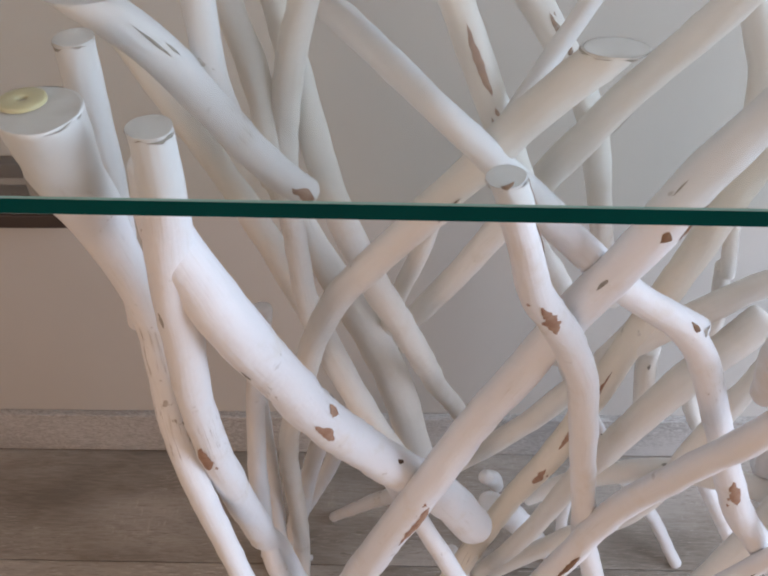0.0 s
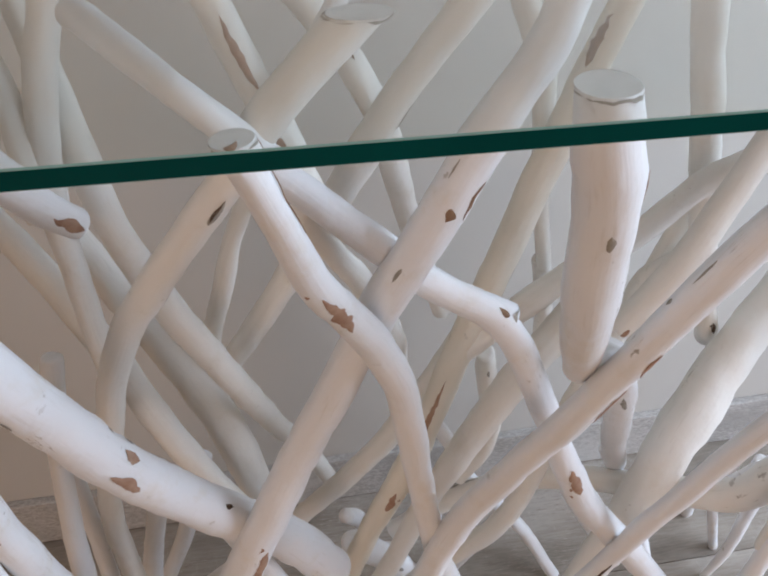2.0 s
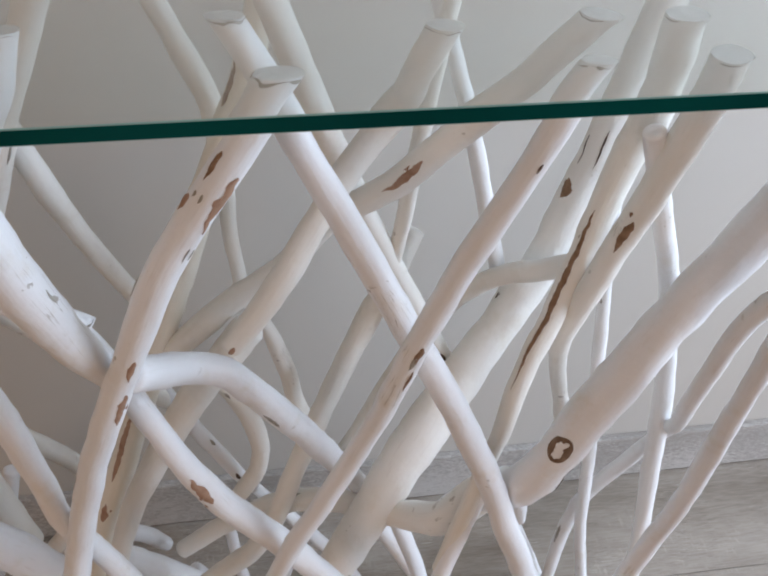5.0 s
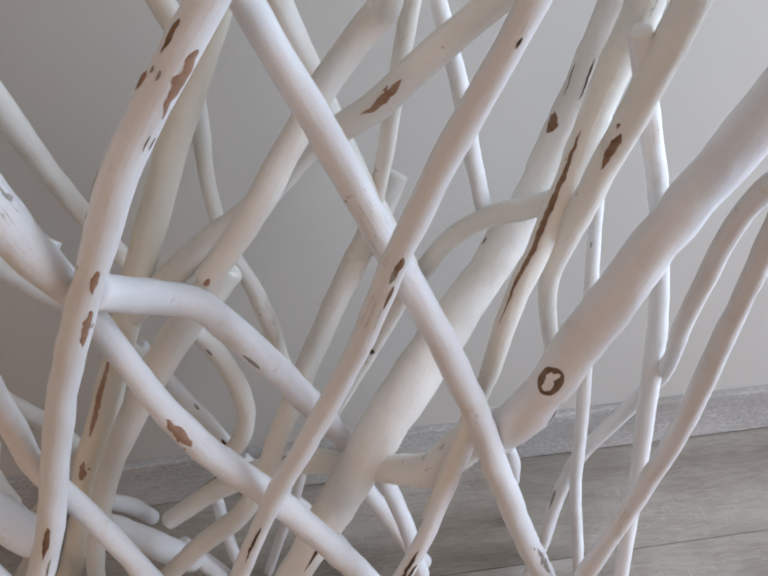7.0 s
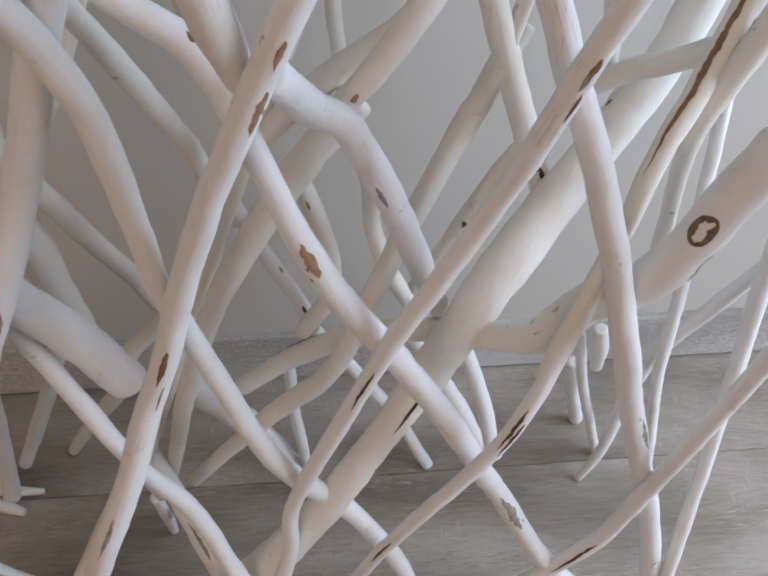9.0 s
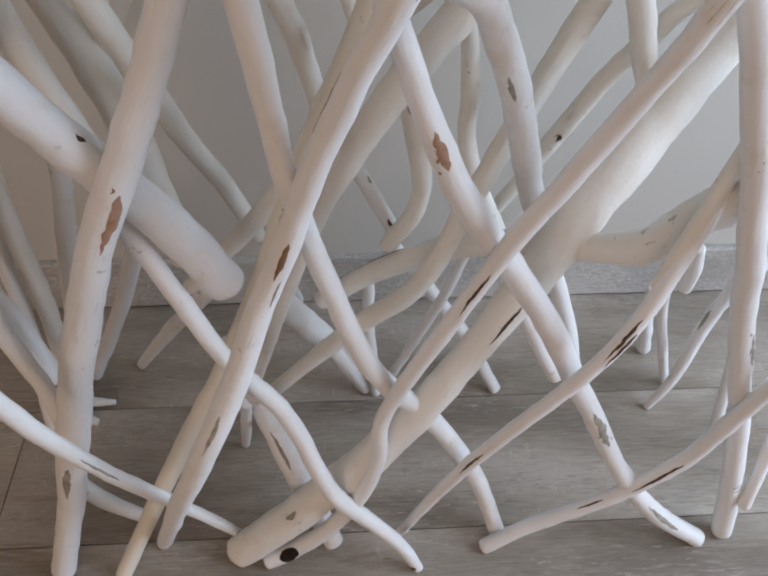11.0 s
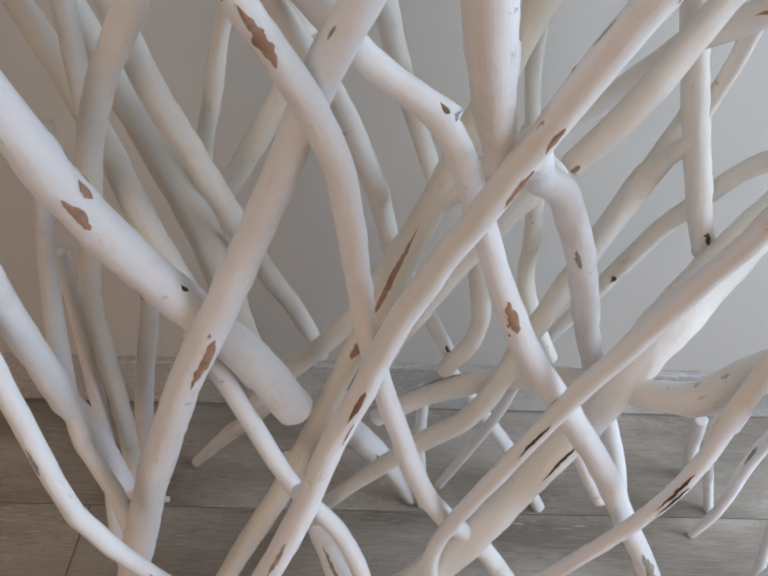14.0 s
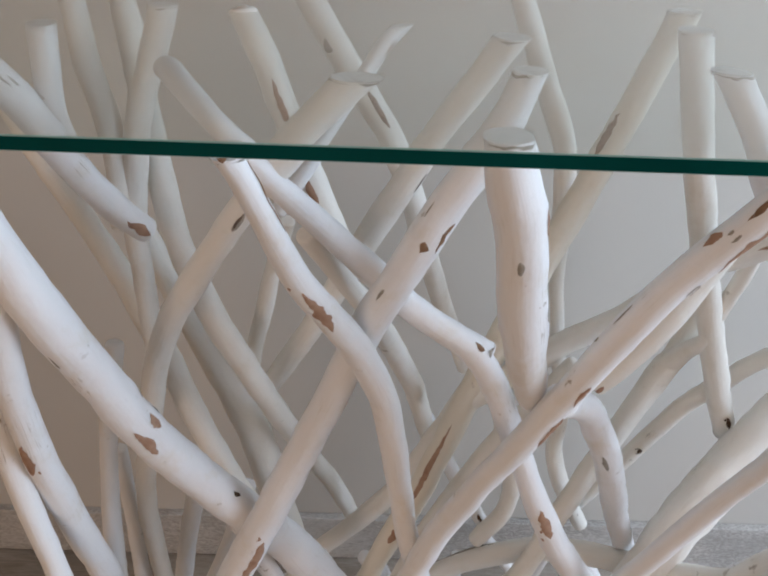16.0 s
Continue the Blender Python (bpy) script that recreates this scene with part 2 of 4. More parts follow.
setting("subfloor", box(X0 - 0.1, Y0 - 0.1, -0.03, X1 + 0.1, WALL_Y + 0.1, -0.009), plain("subfloor_grey", (0.04, 0.035, 0.03), 0.9), "dark floor base in the joints between boards", "floor")

# skirting board
sk = new("baseboard")
tagged(sk, "pale limed-oak skirting board along the wall", "skirting", kind="structure")
for k, (xa, xb) in enumerate(((X0, -0.62), (-0.618, 1.2), (1.202, X1))):
    part("board", box(xa, WALL_Y - 0.012, 0.0022, xb, WALL_Y, 0.0807, 0.0025), SKIRT, sk, "", False)

# a framed print low on the wall beside the table
picture = tagged(new("picture_frame"), "dark brown framed print hung low on the wall", "picture")
PX0, PX1, PZ0, PZ1, PY = -0.95, -0.377, 0.419, 0.500, WALL_Y - 0.002
part("frame_rail", box(PX0, PY - 0.018, PZ0, PX1, PY, PZ0 + 0.018, 0.002), FRAME, picture, "", False)
part("frame_rail", box(PX0, PY - 0.018, PZ1 - 0.018, PX1, PY, PZ1, 0.002), FRAME, picture, "", False)
part("frame_stile", box(PX0, PY - 0.018, PZ0 + 0.018, PX0 + 0.018, PY, PZ1 - 0.018, 0.002), FRAME, picture, "", False)
part("frame_stile", box(PX1 - 0.018, PY - 0.018, PZ0 + 0.018, PX1, PY, PZ1 - 0.018, 0.002), FRAME, picture, "", False)
part("mat", box(PX0 + 0.018, PY - 0.008, PZ0 + 0.018, PX1 - 0.018, PY, PZ1 - 0.018), MAT, picture, "grey mat board", False)
part("print", box(PX0 + 0.05, PY - 0.010, PZ0 + 0.032, PX1 - 0.04, PY - 0.008, PZ1 - 0.032), FRAME, picture, "dark print", False)

# ---- the table ----
table = tagged(new("console_table"), "console table of white-painted branches under clear glass", "table")


def smooth_path(points, step):
    """Catmull-Rom through (x, y, z, radius), sampled about every step metres."""
    p = [Vector(q) for q in points]
    p = [p[0] * 2 - p[1]] + p + [p[-1] * 2 - p[-2]]
    out = []
    for i in range(1, len(p) - 2):
        a, b, c, d = p[i - 1:i + 3]
        n = max(2, int((c - b).xyz.length / step))
        for k in range(n):
            t = k / n
            out.append(0.5 * (2 * b + (c - a) * t + (2 * a - 5 * b + 4 * c - d) * t * t + (3 * b - a - 3 * c + d) * t ** 3))
    out.append(p[-2])
    return [(q.xyz, max(q[3], 0.0015)) for q in out]


def skin(c, up, side, r, a, so, knobs):
    """A place on a branch's surface, with its swelling and lumps."""
    d = up * math.cos(a) + side * math.sin(a)
    q = c + d * r
    swell = noise.noise(c * 22 + Vector((so, 0, 0))) * 0.06 + noise.noise(c * 55 + d * 0.9 + Vector((0, 0, so))) * 0.06 + noise.noise(q * 75 + Vector((0, so, 0))) * knobs + noise.noise(q * 170 + Vector((so, so, 0))) * 0.036
    return c + d * r * (1 + swell)


SHAPES = {}
RIMS = {}


def limb(name, points, parent=table, label="", sides=20, seed=0, cut=(False, False), knobs=0.06, paint=WHITE):
    """A branch: a tube along a curve, with swelling, ovality and small lumps; ends rounded, or sawn flat where cut."""
    rings = smooth_path(points, 0.007)
    last = len(rings) - 1
    for i, (c, r) in enumerate(rings):
        ease = min(1.0, i / 5, (last - i) / 5)
        w = Vector((noise.noise(c * 17 + Vector((seed, 0, 0))), noise.noise(c * 17 + Vector((0, seed, 9))), 0.0)) * 0.11 + Vector((noise.noise(c * 43 + Vector((seed, 3, 0))), noise.noise(c * 43 + Vector((5, seed, 0))), 0.0)) * 0.05
        rings[i] = (c + w * r * ease, r)
    level = []
    for end in (0, 1):
        # sawn level under the glass: run on past the end, then cut in one plane
        c, r = rings[-end]
        t = (c - rings[1 if end == 0 else -2][0]).normalized()
        lv = cut[end] and t.z > 0.2
        level.append(c.z if lv else None)
        if lv:
            run = 1.25 * r * math.sqrt(1 - t.z * t.z) / t.z + 0.001
            extra = [(c + t * run * k / 3, r) for k in (1, 2, 3)]
            rings = extra[::-1] + rings if end == 0 else rings + extra
    bm = bmesh.new()
    n = len(rings)
    up = None
    loops = []
    frames = []
    so = seed * 7.31
    tang = [(rings[min(i + 1, n - 1)][0] - rings[max(i - 1, 0)][0]).normalized() for i in range(n)]
    seq = []
    for end in (0, 1):
        if not cut[end]:
            i, s = (0, -1) if end == 0 else (n - 1, 1)
            c, r = rings[i]
            caps = [(c + tang[i] * s * r * a, r * b, tang[i]) for a, b in ((0.20, 0.965), (0.34, 0.86), (0.40, 0.60))]
            seq.append(caps)
        else:
            seq.append([])
    allr = list(reversed(seq[0])) + [(c, r, tang[i]) for i, (c, r) in enumerate(rings)] + seq[1]
    tops = [z for z in level if z is not None]
    zc = min(tops) if tops else 1e9
    for c, r, t in allr:
        if up is None:
            up = t.orthogonal().normalized()
        up = (up - t * up.dot(t)).normalized()
        side = t.cross(up)
        loop = []
        frames.append((c.copy(), up.copy(), side.copy(), r))
        for k in range(sides):
            v = skin(c, up, side, r, 2 * math.pi * k / sides, so, knobs)
            if v.z > zc and abs(t.z) > 0.1:
                v = v - t * ((v.z - zc) / t.z)
            loop.append(bm.verts.new(v))
        loops.append(loop)
    layer = bm.loops.layers.uv.new("along")
    run = 0.0
    for i, (a, b) in enumerate(zip(loops, loops[1:])):
        step = (frames[i + 1][0] - frames[i][0]).length
        girth = 2 * math.pi * 0.011 / sides
        for k in range(sides):
            f = bm.faces.new((a[k], a[(k + 1) % sides], b[(k + 1) % sides], b[k]))
            for lp, (du, dv) in zip(f.loops, ((0, 0), (1, 0), (1, step), (0, step))):
                lp[layer].uv = ((k + du) * girth + so, run + dv)
        run += step
    rims = [[v.co.copy() for v in loops[i]] for i in (0, -1)]
    for loop, flip in ((loops[0], True), (loops[-1], False)):
        f = bm.faces.new(loop[::-1] if flip else loop)
        f.material_index = 1 if cut[0 if flip else 1] else 0
    me = mesh_of(bm, name, [paint, CUT])
    ob = new(name, me)
    ob.parent = parent
    SHAPES[ob.name] = (frames, so, knobs)
    RIMS[ob.name] = [[Vector(v) for v in r] for r in rims]
    for f in me.polygons:
        if len(f.vertices) > 4:
            f.use_smooth = False
    return tagged(ob, label)


def chip(ob, at, length, width, mat, seed, tilt=0.0):
    """A patch where the paint is gone: a thin flake-shaped skin on the branch, ragged at its edge."""
    frames, so, knobs = SHAPES[ob.name]
    at = Vector(at)
    i0 = min(range(len(frames)), key=lambda i: (frames[i][0] - at).length)
    c, up, side, r = frames[i0]
    d = at - c
    a0 = math.atan2(d.dot(side), d.dot(up))
    arc = [0.0]
    for p, q in zip(frames, frames[1:]):
        arc.append(arc[-1] + (q[0] - p[0]).length)

    def spot(u, v, lift):
        """u metres along the branch, v metres round it."""
        s = min(max(arc[i0] + u, 0.0005), arc[-1] - 0.0005)
        i = 0
        while arc[i + 1] < s:
            i += 1
        t = (s - arc[i]) / max(arc[i + 1] - arc[i], 1e-6)
        mix = [frames[i][j].lerp(frames[i + 1][j], t) for j in range(3)]
        rad = frames[i][3] * (1 - t) + frames[i + 1][3] * t
        p = skin(mix[0], mix[1].normalized(), mix[2].normalized(), rad, a0 + v / max(rad, 0.002), so, knobs)
        return p + (p - mix[0]).normalized() * lift

    rng = random.Random(seed * 13 + 1)
    tl = math.tan(radians(tilt))
    bend = rng.uniform(-0.25, 0.25) * width
    bm = bmesh.new()

    def flake(u0, v0, long, wide, sd):
        n = max(6, min(110, int(long / 0.0005)))
        m = 4
        full, thin = rng.uniform(1.7, 3.0), rng.uniform(1.1, 1.7)
        rows = []
        for k in range(n + 1):
            u = -1 + 2 * k / n
            s = u * long
            edge = (1 - abs(u) ** (full if u > 0 else thin)) ** (0.65 if u > 0 else 0.9)
            ws = []
            for z in (0, 9):
                ws.append(max(wide * 0.03, wide / 2 * edge * (1.0 + 0.5 * noise.noise(Vector((s * 105, sd * 3.7, z))) + 0.2 * noise.noise(Vector((s * 330, sd * 1.3, z + 4))))))
            mid = wide * 0.22 * noise.noise(Vector((s * 85, sd * 5.1, 2))) + bend * (u * u - 0.4) + s / 2 * tl
            rows.append([bm.verts.new(spot(u0 + s / 2, v0 + mid + (-ws[0] + (ws[0] + ws[1]) * j / m), 0.0004 if 0 < j < m else 0.00015)) for j in range(m + 1)])
        for p, q in zip(rows, rows[1:]):
            for j in range(m):
                bm.faces.new((p[j], p[j + 1], q[j + 1], q[j]))

    flake(0.0, 0.0, length, width, seed)
    if width > 0.004 and mat is not WHITE:
        # crumbs of missing paint round the patch
        for k in range(rng.randint(0, 2)):
            size = rng.uniform(0.1, 0.28) * min(length, 0.02)
            flake(rng.uniform(-0.62, 0.62) * length, rng.choice((-1, 1)) * rng.uniform(0.5, 0.85) * width, size, size * rng.uniform(0.3, 0.7), seed + 50 + k)
    part("crack" if mat is WOOD_DARK else "bare_patch", bm, mat, ob)


def knot(ob, at, length, width, line, mat, seed):
    """The scar of a lopped twig: an uneven ring of bare wood round a painted disc."""
    frames, so, knobs = SHAPES[ob.name]
    at = Vector(at)
    i0 = min(range(1, len(frames) - 1), key=lambda i: (frames[i][0] - at).length)
    c, up, side, r = frames[i0]
    d = at - c
    a0 = math.atan2(d.dot(side), d.dot(up))
    t = (frames[i0 + 1][0] - frames[i0 - 1][0]).normalized()
    bm = bmesh.new()
    n = 40
    loops = []
    for j in range(4):
        loop = []
        for k in range(n):
            a = 2 * math.pi * k / n
            out = 1.0 + 0.10 * noise.noise(Vector((math.cos(a) * 1.3, math.sin(a) * 1.3, seed)))
            thin = line * (1.0 + 0.8 * noise.noise(Vector((math.cos(a) * 1.6, math.sin(a) * 1.6, seed + 5))))
            u = (length / 2 * out - thin * j / 3) * math.cos(a)
            v = (width / 2 * out - thin * j / 3) * math.sin(a)
            p = skin(c + t * u, up, side, r, a0 + v / r, so, knobs)
            loop.append(bm.verts.new(p + (p - c - t * u).normalized() * (0.0004 if 0 < j < 3 else 0.0001)))
        loops.append(loop)
    for p, q in zip(loops, loops[1:]):
        for k in range(n):
            bm.faces.new((p[k], p[(k + 1) % n], q[(k + 1) % n], q[k]))
    part("knot", bm, mat, ob, "ring-shaped scar of bare wood")


def hole_patch(ob, at, length, width, seed):
    """An oval patch laid on a branch, black with a rotted hole's painted shade."""
    frames, so, knobs = SHAPES[ob.name]
    at = Vector(at)
    i0 = min(range(1, len(frames) - 1), key=lambda i: (frames[i][0] - at).length)
    c, up, side, r = frames[i0]
    d = at - c
    a0 = math.atan2(d.dot(side), d.dot(up))
    t = (frames[i0 + 1][0] - frames[i0 - 1][0]).normalized()
    bm = bmesh.new()
    n = 28
    loops = []
    for size, lift in ((1.03, 0.0), (1.0, 0.0010), (0.80, 0.0009), (0.45, 0.0008)):
        loop = []
        for k in range(n):
            a = 2 * math.pi * k / n
            out = size * (1.0 + 0.12 * noise.noise(Vector((math.cos(a) * 1.4, math.sin(a) * 1.4, seed))))
            u, v = length / 2 * out * math.cos(a), width / 2 * out * math.sin(a)
            p = skin(c + t * u, up, side, r, a0 + v / r, so, knobs)
            loop.append(bm.verts.new(p + (p - c - t * u).normalized() * lift))
        loops.append(loop)
    for p, q in zip(loops, loops[1:]):
        for k in range(n):
            bm.faces.new((p[k], p[(k + 1) % n], q[(k + 1) % n], q[k]))
    bm.faces.new(loops[-1])
    part("hole_patch", bm, HOLE_BLACK, ob, "dark oval patch with the shade of a rotted hole painted in")


def worn_rim(ob, end, seed):
    """The ragged grey line round a sawn end, where the paint stops."""
    rim = RIMS[ob.name][end]
    frames = SHAPES[ob.name][0]
    c = sum(rim, Vector()) / len(rim)
    back = (frames[7 if end == 0 else -8][0] - c).normalized()
    bm = bmesh.new()
    pairs = []
    n = 72
    for k in range(n):
        a = 2 * math.pi * k / n
        x = k / n * len(rim)
        p = rim[int(x) % len(rim)].lerp(rim[(int(x) + 1) % len(rim)], x % 1)
        g = noise.noise(Vector((math.cos(a) * 1.6, math.sin(a) * 1.6, seed * 2.1)))
        w = max(0.0, 0.0007 + g * 0.0022 + 0.0006 * noise.noise(Vector((math.cos(a) * 6, math.sin(a) * 6, seed))))
        s = max(0.0003, 0.0011 + 0.0018 * noise.noise(Vector((math.cos(a) * 2, math.sin(a) * 2, seed + 40))))
        out = p - c
        out = (out - back * out.dot(back)).normalized()
        pairs.append([bm.verts.new(p + out * 0.0004 + back * s), bm.verts.new(p + out * 0.0004 + back * (s + w))])
    for p, q in zip(pairs, pairs[1:] + pairs[:1]):
        bm.faces.new((p[0], q[0], q[1], p[1]))
    part("worn_edge", bm, WOOD_GREY, ob)


log_limb = limb("branch", [(-0.0979, 0.2472, 0.7887, 0.0073), (-0.0996, 0.2497, 0.7713, 0.0084), (-0.0945, 0.2469, 0.7530, 0.0109), (-0.0819, 0.2470, 0.7185, 0.0128), (-0.0702, 0.2599, 0.6752, 0.0130), (-0.0566, 0.2825, 0.6141, 0.0131), (-0.0371, 0.3049, 0.5551, 0.0139), (-0.0107, 0.3267, 0.4979, 0.0148), (0.0274, 0.3626, 0.4080, 0.0162), (0.0552, 0.3743, 0.3465, 0.0166)], seed=1)
prong_limb = limb("branch", [(-0.0881, 0.2327, 0.8138, 0.0080), (-0.0922, 0.2402, 0.7826, 0.0088), (-0.0964, 0.2449, 0.7568, 0.0100), (-0.0998, 0.2464, 0.7290, 0.0102), (-0.1018, 0.2478, 0.6981, 0.0095), (-0.1049, 0.2512, 0.6632, 0.0090), (-0.1077, 0.2607, 0.6153, 0.0091), (-0.1087, 0.2771, 0.5514, 0.0096), (-0.1130, 0.3143, 0.4496, 0.0105), (-0.1168, 0.3345, 0.3994, 0.0108), (-0.1125, 0.3600, 0.3250, 0.0108), (-0.1028, 0.3726, 0.2429, 0.0100)], seed=2, cut=(True, False))
padstump_limb = limb("branch", [(-0.1268, 0.2376, 0.8176, 0.0144), (-0.1360, 0.2603, 0.7773, 0.0141), (-0.1363, 0.2739, 0.7486, 0.0122), (-0.1335, 0.2805, 0.7159, 0.0096), (-0.1296, 0.2809, 0.6851, 0.0084), (-0.1276, 0.2752, 0.6541, 0.0081), (-0.1266, 0.2665, 0.6142, 0.0079), (-0.1215, 0.2619, 0.5653, 0.0077), (-0.1166, 0.2610, 0.5234, 0.0076), (-0.0919, 0.2520, 0.3855, 0.0070), (-0.0770, 0.2562, 0.3325, 0.0070), (-0.0591, 0.2683, 0.2755, 0.0068), (-0.0372, 0.2864, 0.2104, 0.0063), (-0.0092, 0.3098, 0.1364, 0.0059), (0.0248, 0.3342, 0.0522, 0.0055), (0.0428, 0.3462, 0.0050, 0.0048)], seed=3, cut=(True, False))
x_limb = limb("branch", [(-0.1381, 0.3177, 0.0090, 0.0121), (-0.1111, 0.3269, 0.1041, 0.0126), (-0.0935, 0.3297, 0.1732, 0.0137), (-0.0815, 0.3269, 0.2200, 0.0139), (-0.0641, 0.3230, 0.2818, 0.0136), (-0.0401, 0.3183, 0.3600, 0.0130), (-0.0134, 0.3108, 0.4378, 0.0124), (0.0135, 0.3121, 0.4969, 0.0119), (0.0396, 0.3150, 0.5554, 0.0114), (0.0605, 0.3086, 0.6070, 0.0108), (0.0666, 0.3048, 0.6239, 0.0105), (0.0867, 0.2965, 0.6770, 0.0103), (0.1011, 0.2931, 0.7050, 0.0101), (0.1152, 0.2913, 0.7322, 0.0100), (0.1283, 0.2925, 0.7555, 0.0098), (0.1414, 0.2925, 0.7777, 0.0094), (0.1526, 0.2918, 0.7960, 0.0088), (0.1617, 0.2929, 0.8186, 0.0082)], seed=4, cut=(False, True))
s_limb = limb("branch", [(0.0301, 0.2115, 0.8085, 0.0061), (0.0336, 0.2159, 0.7983, 0.0061), (0.0422, 0.2279, 0.7681, 0.0065), (0.0526, 0.2474, 0.7307, 0.0075), (0.0779, 0.2827, 0.6682, 0.0089), (0.0947, 0.2937, 0.6233, 0.0093), (0.1023, 0.2965, 0.5812, 0.0087), (0.1084, 0.2971, 0.5376, 0.0080), (0.1146, 0.2969, 0.4981, 0.0075), (0.1269, 0.3148, 0.4329, 0.0081), (0.1451, 0.3214, 0.3671, 0.0085), (0.1632, 0.3253, 0.3082, 0.0087), (0.1884, 0.3329, 0.2573, 0.0090), (0.2252, 0.3442, 0.2023, 0.0092), (0.2571, 0.3476, 0.1432, 0.0092), (0.2859, 0.3468, 0.0821, 0.0087), (0.3107, 0.3379, 0.0070, 0.0083)], seed=5, cut=(True, False))
y_limb = limb("branch", [(-0.0411, 0.3450, 0.0060, 0.0083), (0.0125, 0.2751, 0.1947, 0.0092), (0.0437, 0.2635, 0.2783, 0.0098), (0.0630, 0.2703, 0.3234, 0.0099), (0.0801, 0.2807, 0.3672, 0.0097), (0.0967, 0.2883, 0.4143, 0.0092), (0.1160, 0.2882, 0.4670, 0.0089), (0.1330, 0.2824, 0.5202, 0.0086), (0.1512, 0.2677, 0.5731, 0.0083), (0.1653, 0.2580, 0.6080, 0.0081), (0.1754, 0.2511, 0.6331, 0.0080), (0.1977, 0.2423, 0.6813, 0.0080), (0.2160, 0.2349, 0.7205, 0.0080), (0.2354, 0.2304, 0.7529, 0.0081), (0.2569, 0.2240, 0.7851, 0.0080), (0.2807, 0.2202, 0.8190, 0.0080)], seed=6, cut=(False, True))
arch_limb = limb("branch", [(0.1911, 0.2530, 0.6564, 0.0099), (0.2084, 0.3066, 0.6155, 0.0104), (0.2294, 0.3221, 0.5949, 0.0104), (0.2503, 0.3415, 0.5516, 0.0105), (0.2719, 0.3695, 0.4923, 0.0107), (0.2947, 0.4036, 0.4230, 0.0105), (0.3208, 0.4322, 0.3511, 0.0097)], seed=7)
z_limb = limb("branch", [(0.5723, 0.2372, 0.8190, 0.0132), (0.5374, 0.2614, 0.7306, 0.0135), (0.5292, 0.2644, 0.7118, 0.0135), (0.5057, 0.2720, 0.6660, 0.0137), (0.4842, 0.2796, 0.6168, 0.0144), (0.4576, 0.2870, 0.5510, 0.0148), (0.4305, 0.2940, 0.4940, 0.0145), (0.4178, 0.3178, 0.4620, 0.0147), (0.4071, 0.3402, 0.4296, 0.0153), (0.3848, 0.3538, 0.3906, 0.0143)], seed=8, cut=(True, False))
h_limb = limb("branch", [(0.4187, 0.3290, 0.4520, 0.0155), (0.4056, 0.3378, 0.4323, 0.0158), (0.3834, 0.3510, 0.3939, 0.0145), (0.3506, 0.3804, 0.3685, 0.0122), (0.3108, 0.4231, 0.3389, 0.0112), (0.2879, 0.4479, 0.3180, 0.0119), (0.2520, 0.4748, 0.2901, 0.0120), (0.2081, 0.4928, 0.2582, 0.0116), (0.1742, 0.4997, 0.2333, 0.0107), (0.1303, 0.5017, 0.2003, 0.0097)], seed=9, paint=CREAM_SHADE)
w_limb = limb("branch", [(0.0690, 0.3140, 0.0095, 0.0080), (0.0937, 0.3176, 0.0241, 0.0088), (0.1343, 0.3148, 0.0712, 0.0086), (0.1642, 0.3109, 0.1372, 0.0079), (0.1777, 0.3136, 0.1862, 0.0072), (0.1795, 0.3197, 0.2275, 0.0070), (0.1952, 0.3185, 0.2762, 0.0070), (0.2234, 0.3094, 0.3511, 0.0071), (0.2526, 0.2980, 0.4321, 0.0073), (0.2807, 0.2903, 0.4930, 0.0074), (0.3065, 0.2822, 0.5498, 0.0073), (0.3236, 0.2691, 0.5991, 0.0071), (0.3381, 0.2525, 0.6543, 0.0071), (0.3615, 0.2386, 0.7195, 0.0069), (0.3830, 0.2288, 0.7685, 0.0066), (0.3971, 0.2232, 0.8025, 0.0064), (0.4049, 0.2190, 0.8177, 0.0063)], seed=10, cut=(False, True))
v_limb = limb("branch", [(0.2576, 0.2968, 0.8196, 0.0076), (0.2701, 0.2890, 0.7988, 0.0078), (0.2897, 0.2798, 0.7611, 0.0081), (0.3040, 0.2757, 0.7323, 0.0083), (0.3233, 0.2765, 0.6886, 0.0086), (0.3439, 0.2823, 0.6399, 0.0088), (0.3624, 0.2829, 0.6002, 0.0091), (0.3808, 0.2852, 0.5540, 0.0093), (0.4023, 0.2879, 0.4959, 0.0095), (0.4190, 0.2884, 0.4392, 0.0095), (0.4538, 0.3029, 0.3386, 0.0096), (0.4773, 0.3098, 0.2758, 0.0096), (0.5061, 0.3171, 0.1963, 0.0095), (0.5338, 0.3224, 0.0962, 0.0108), (0.5565, 0.3268, 0.0078, 0.0110)], seed=11, cut=(True, False))
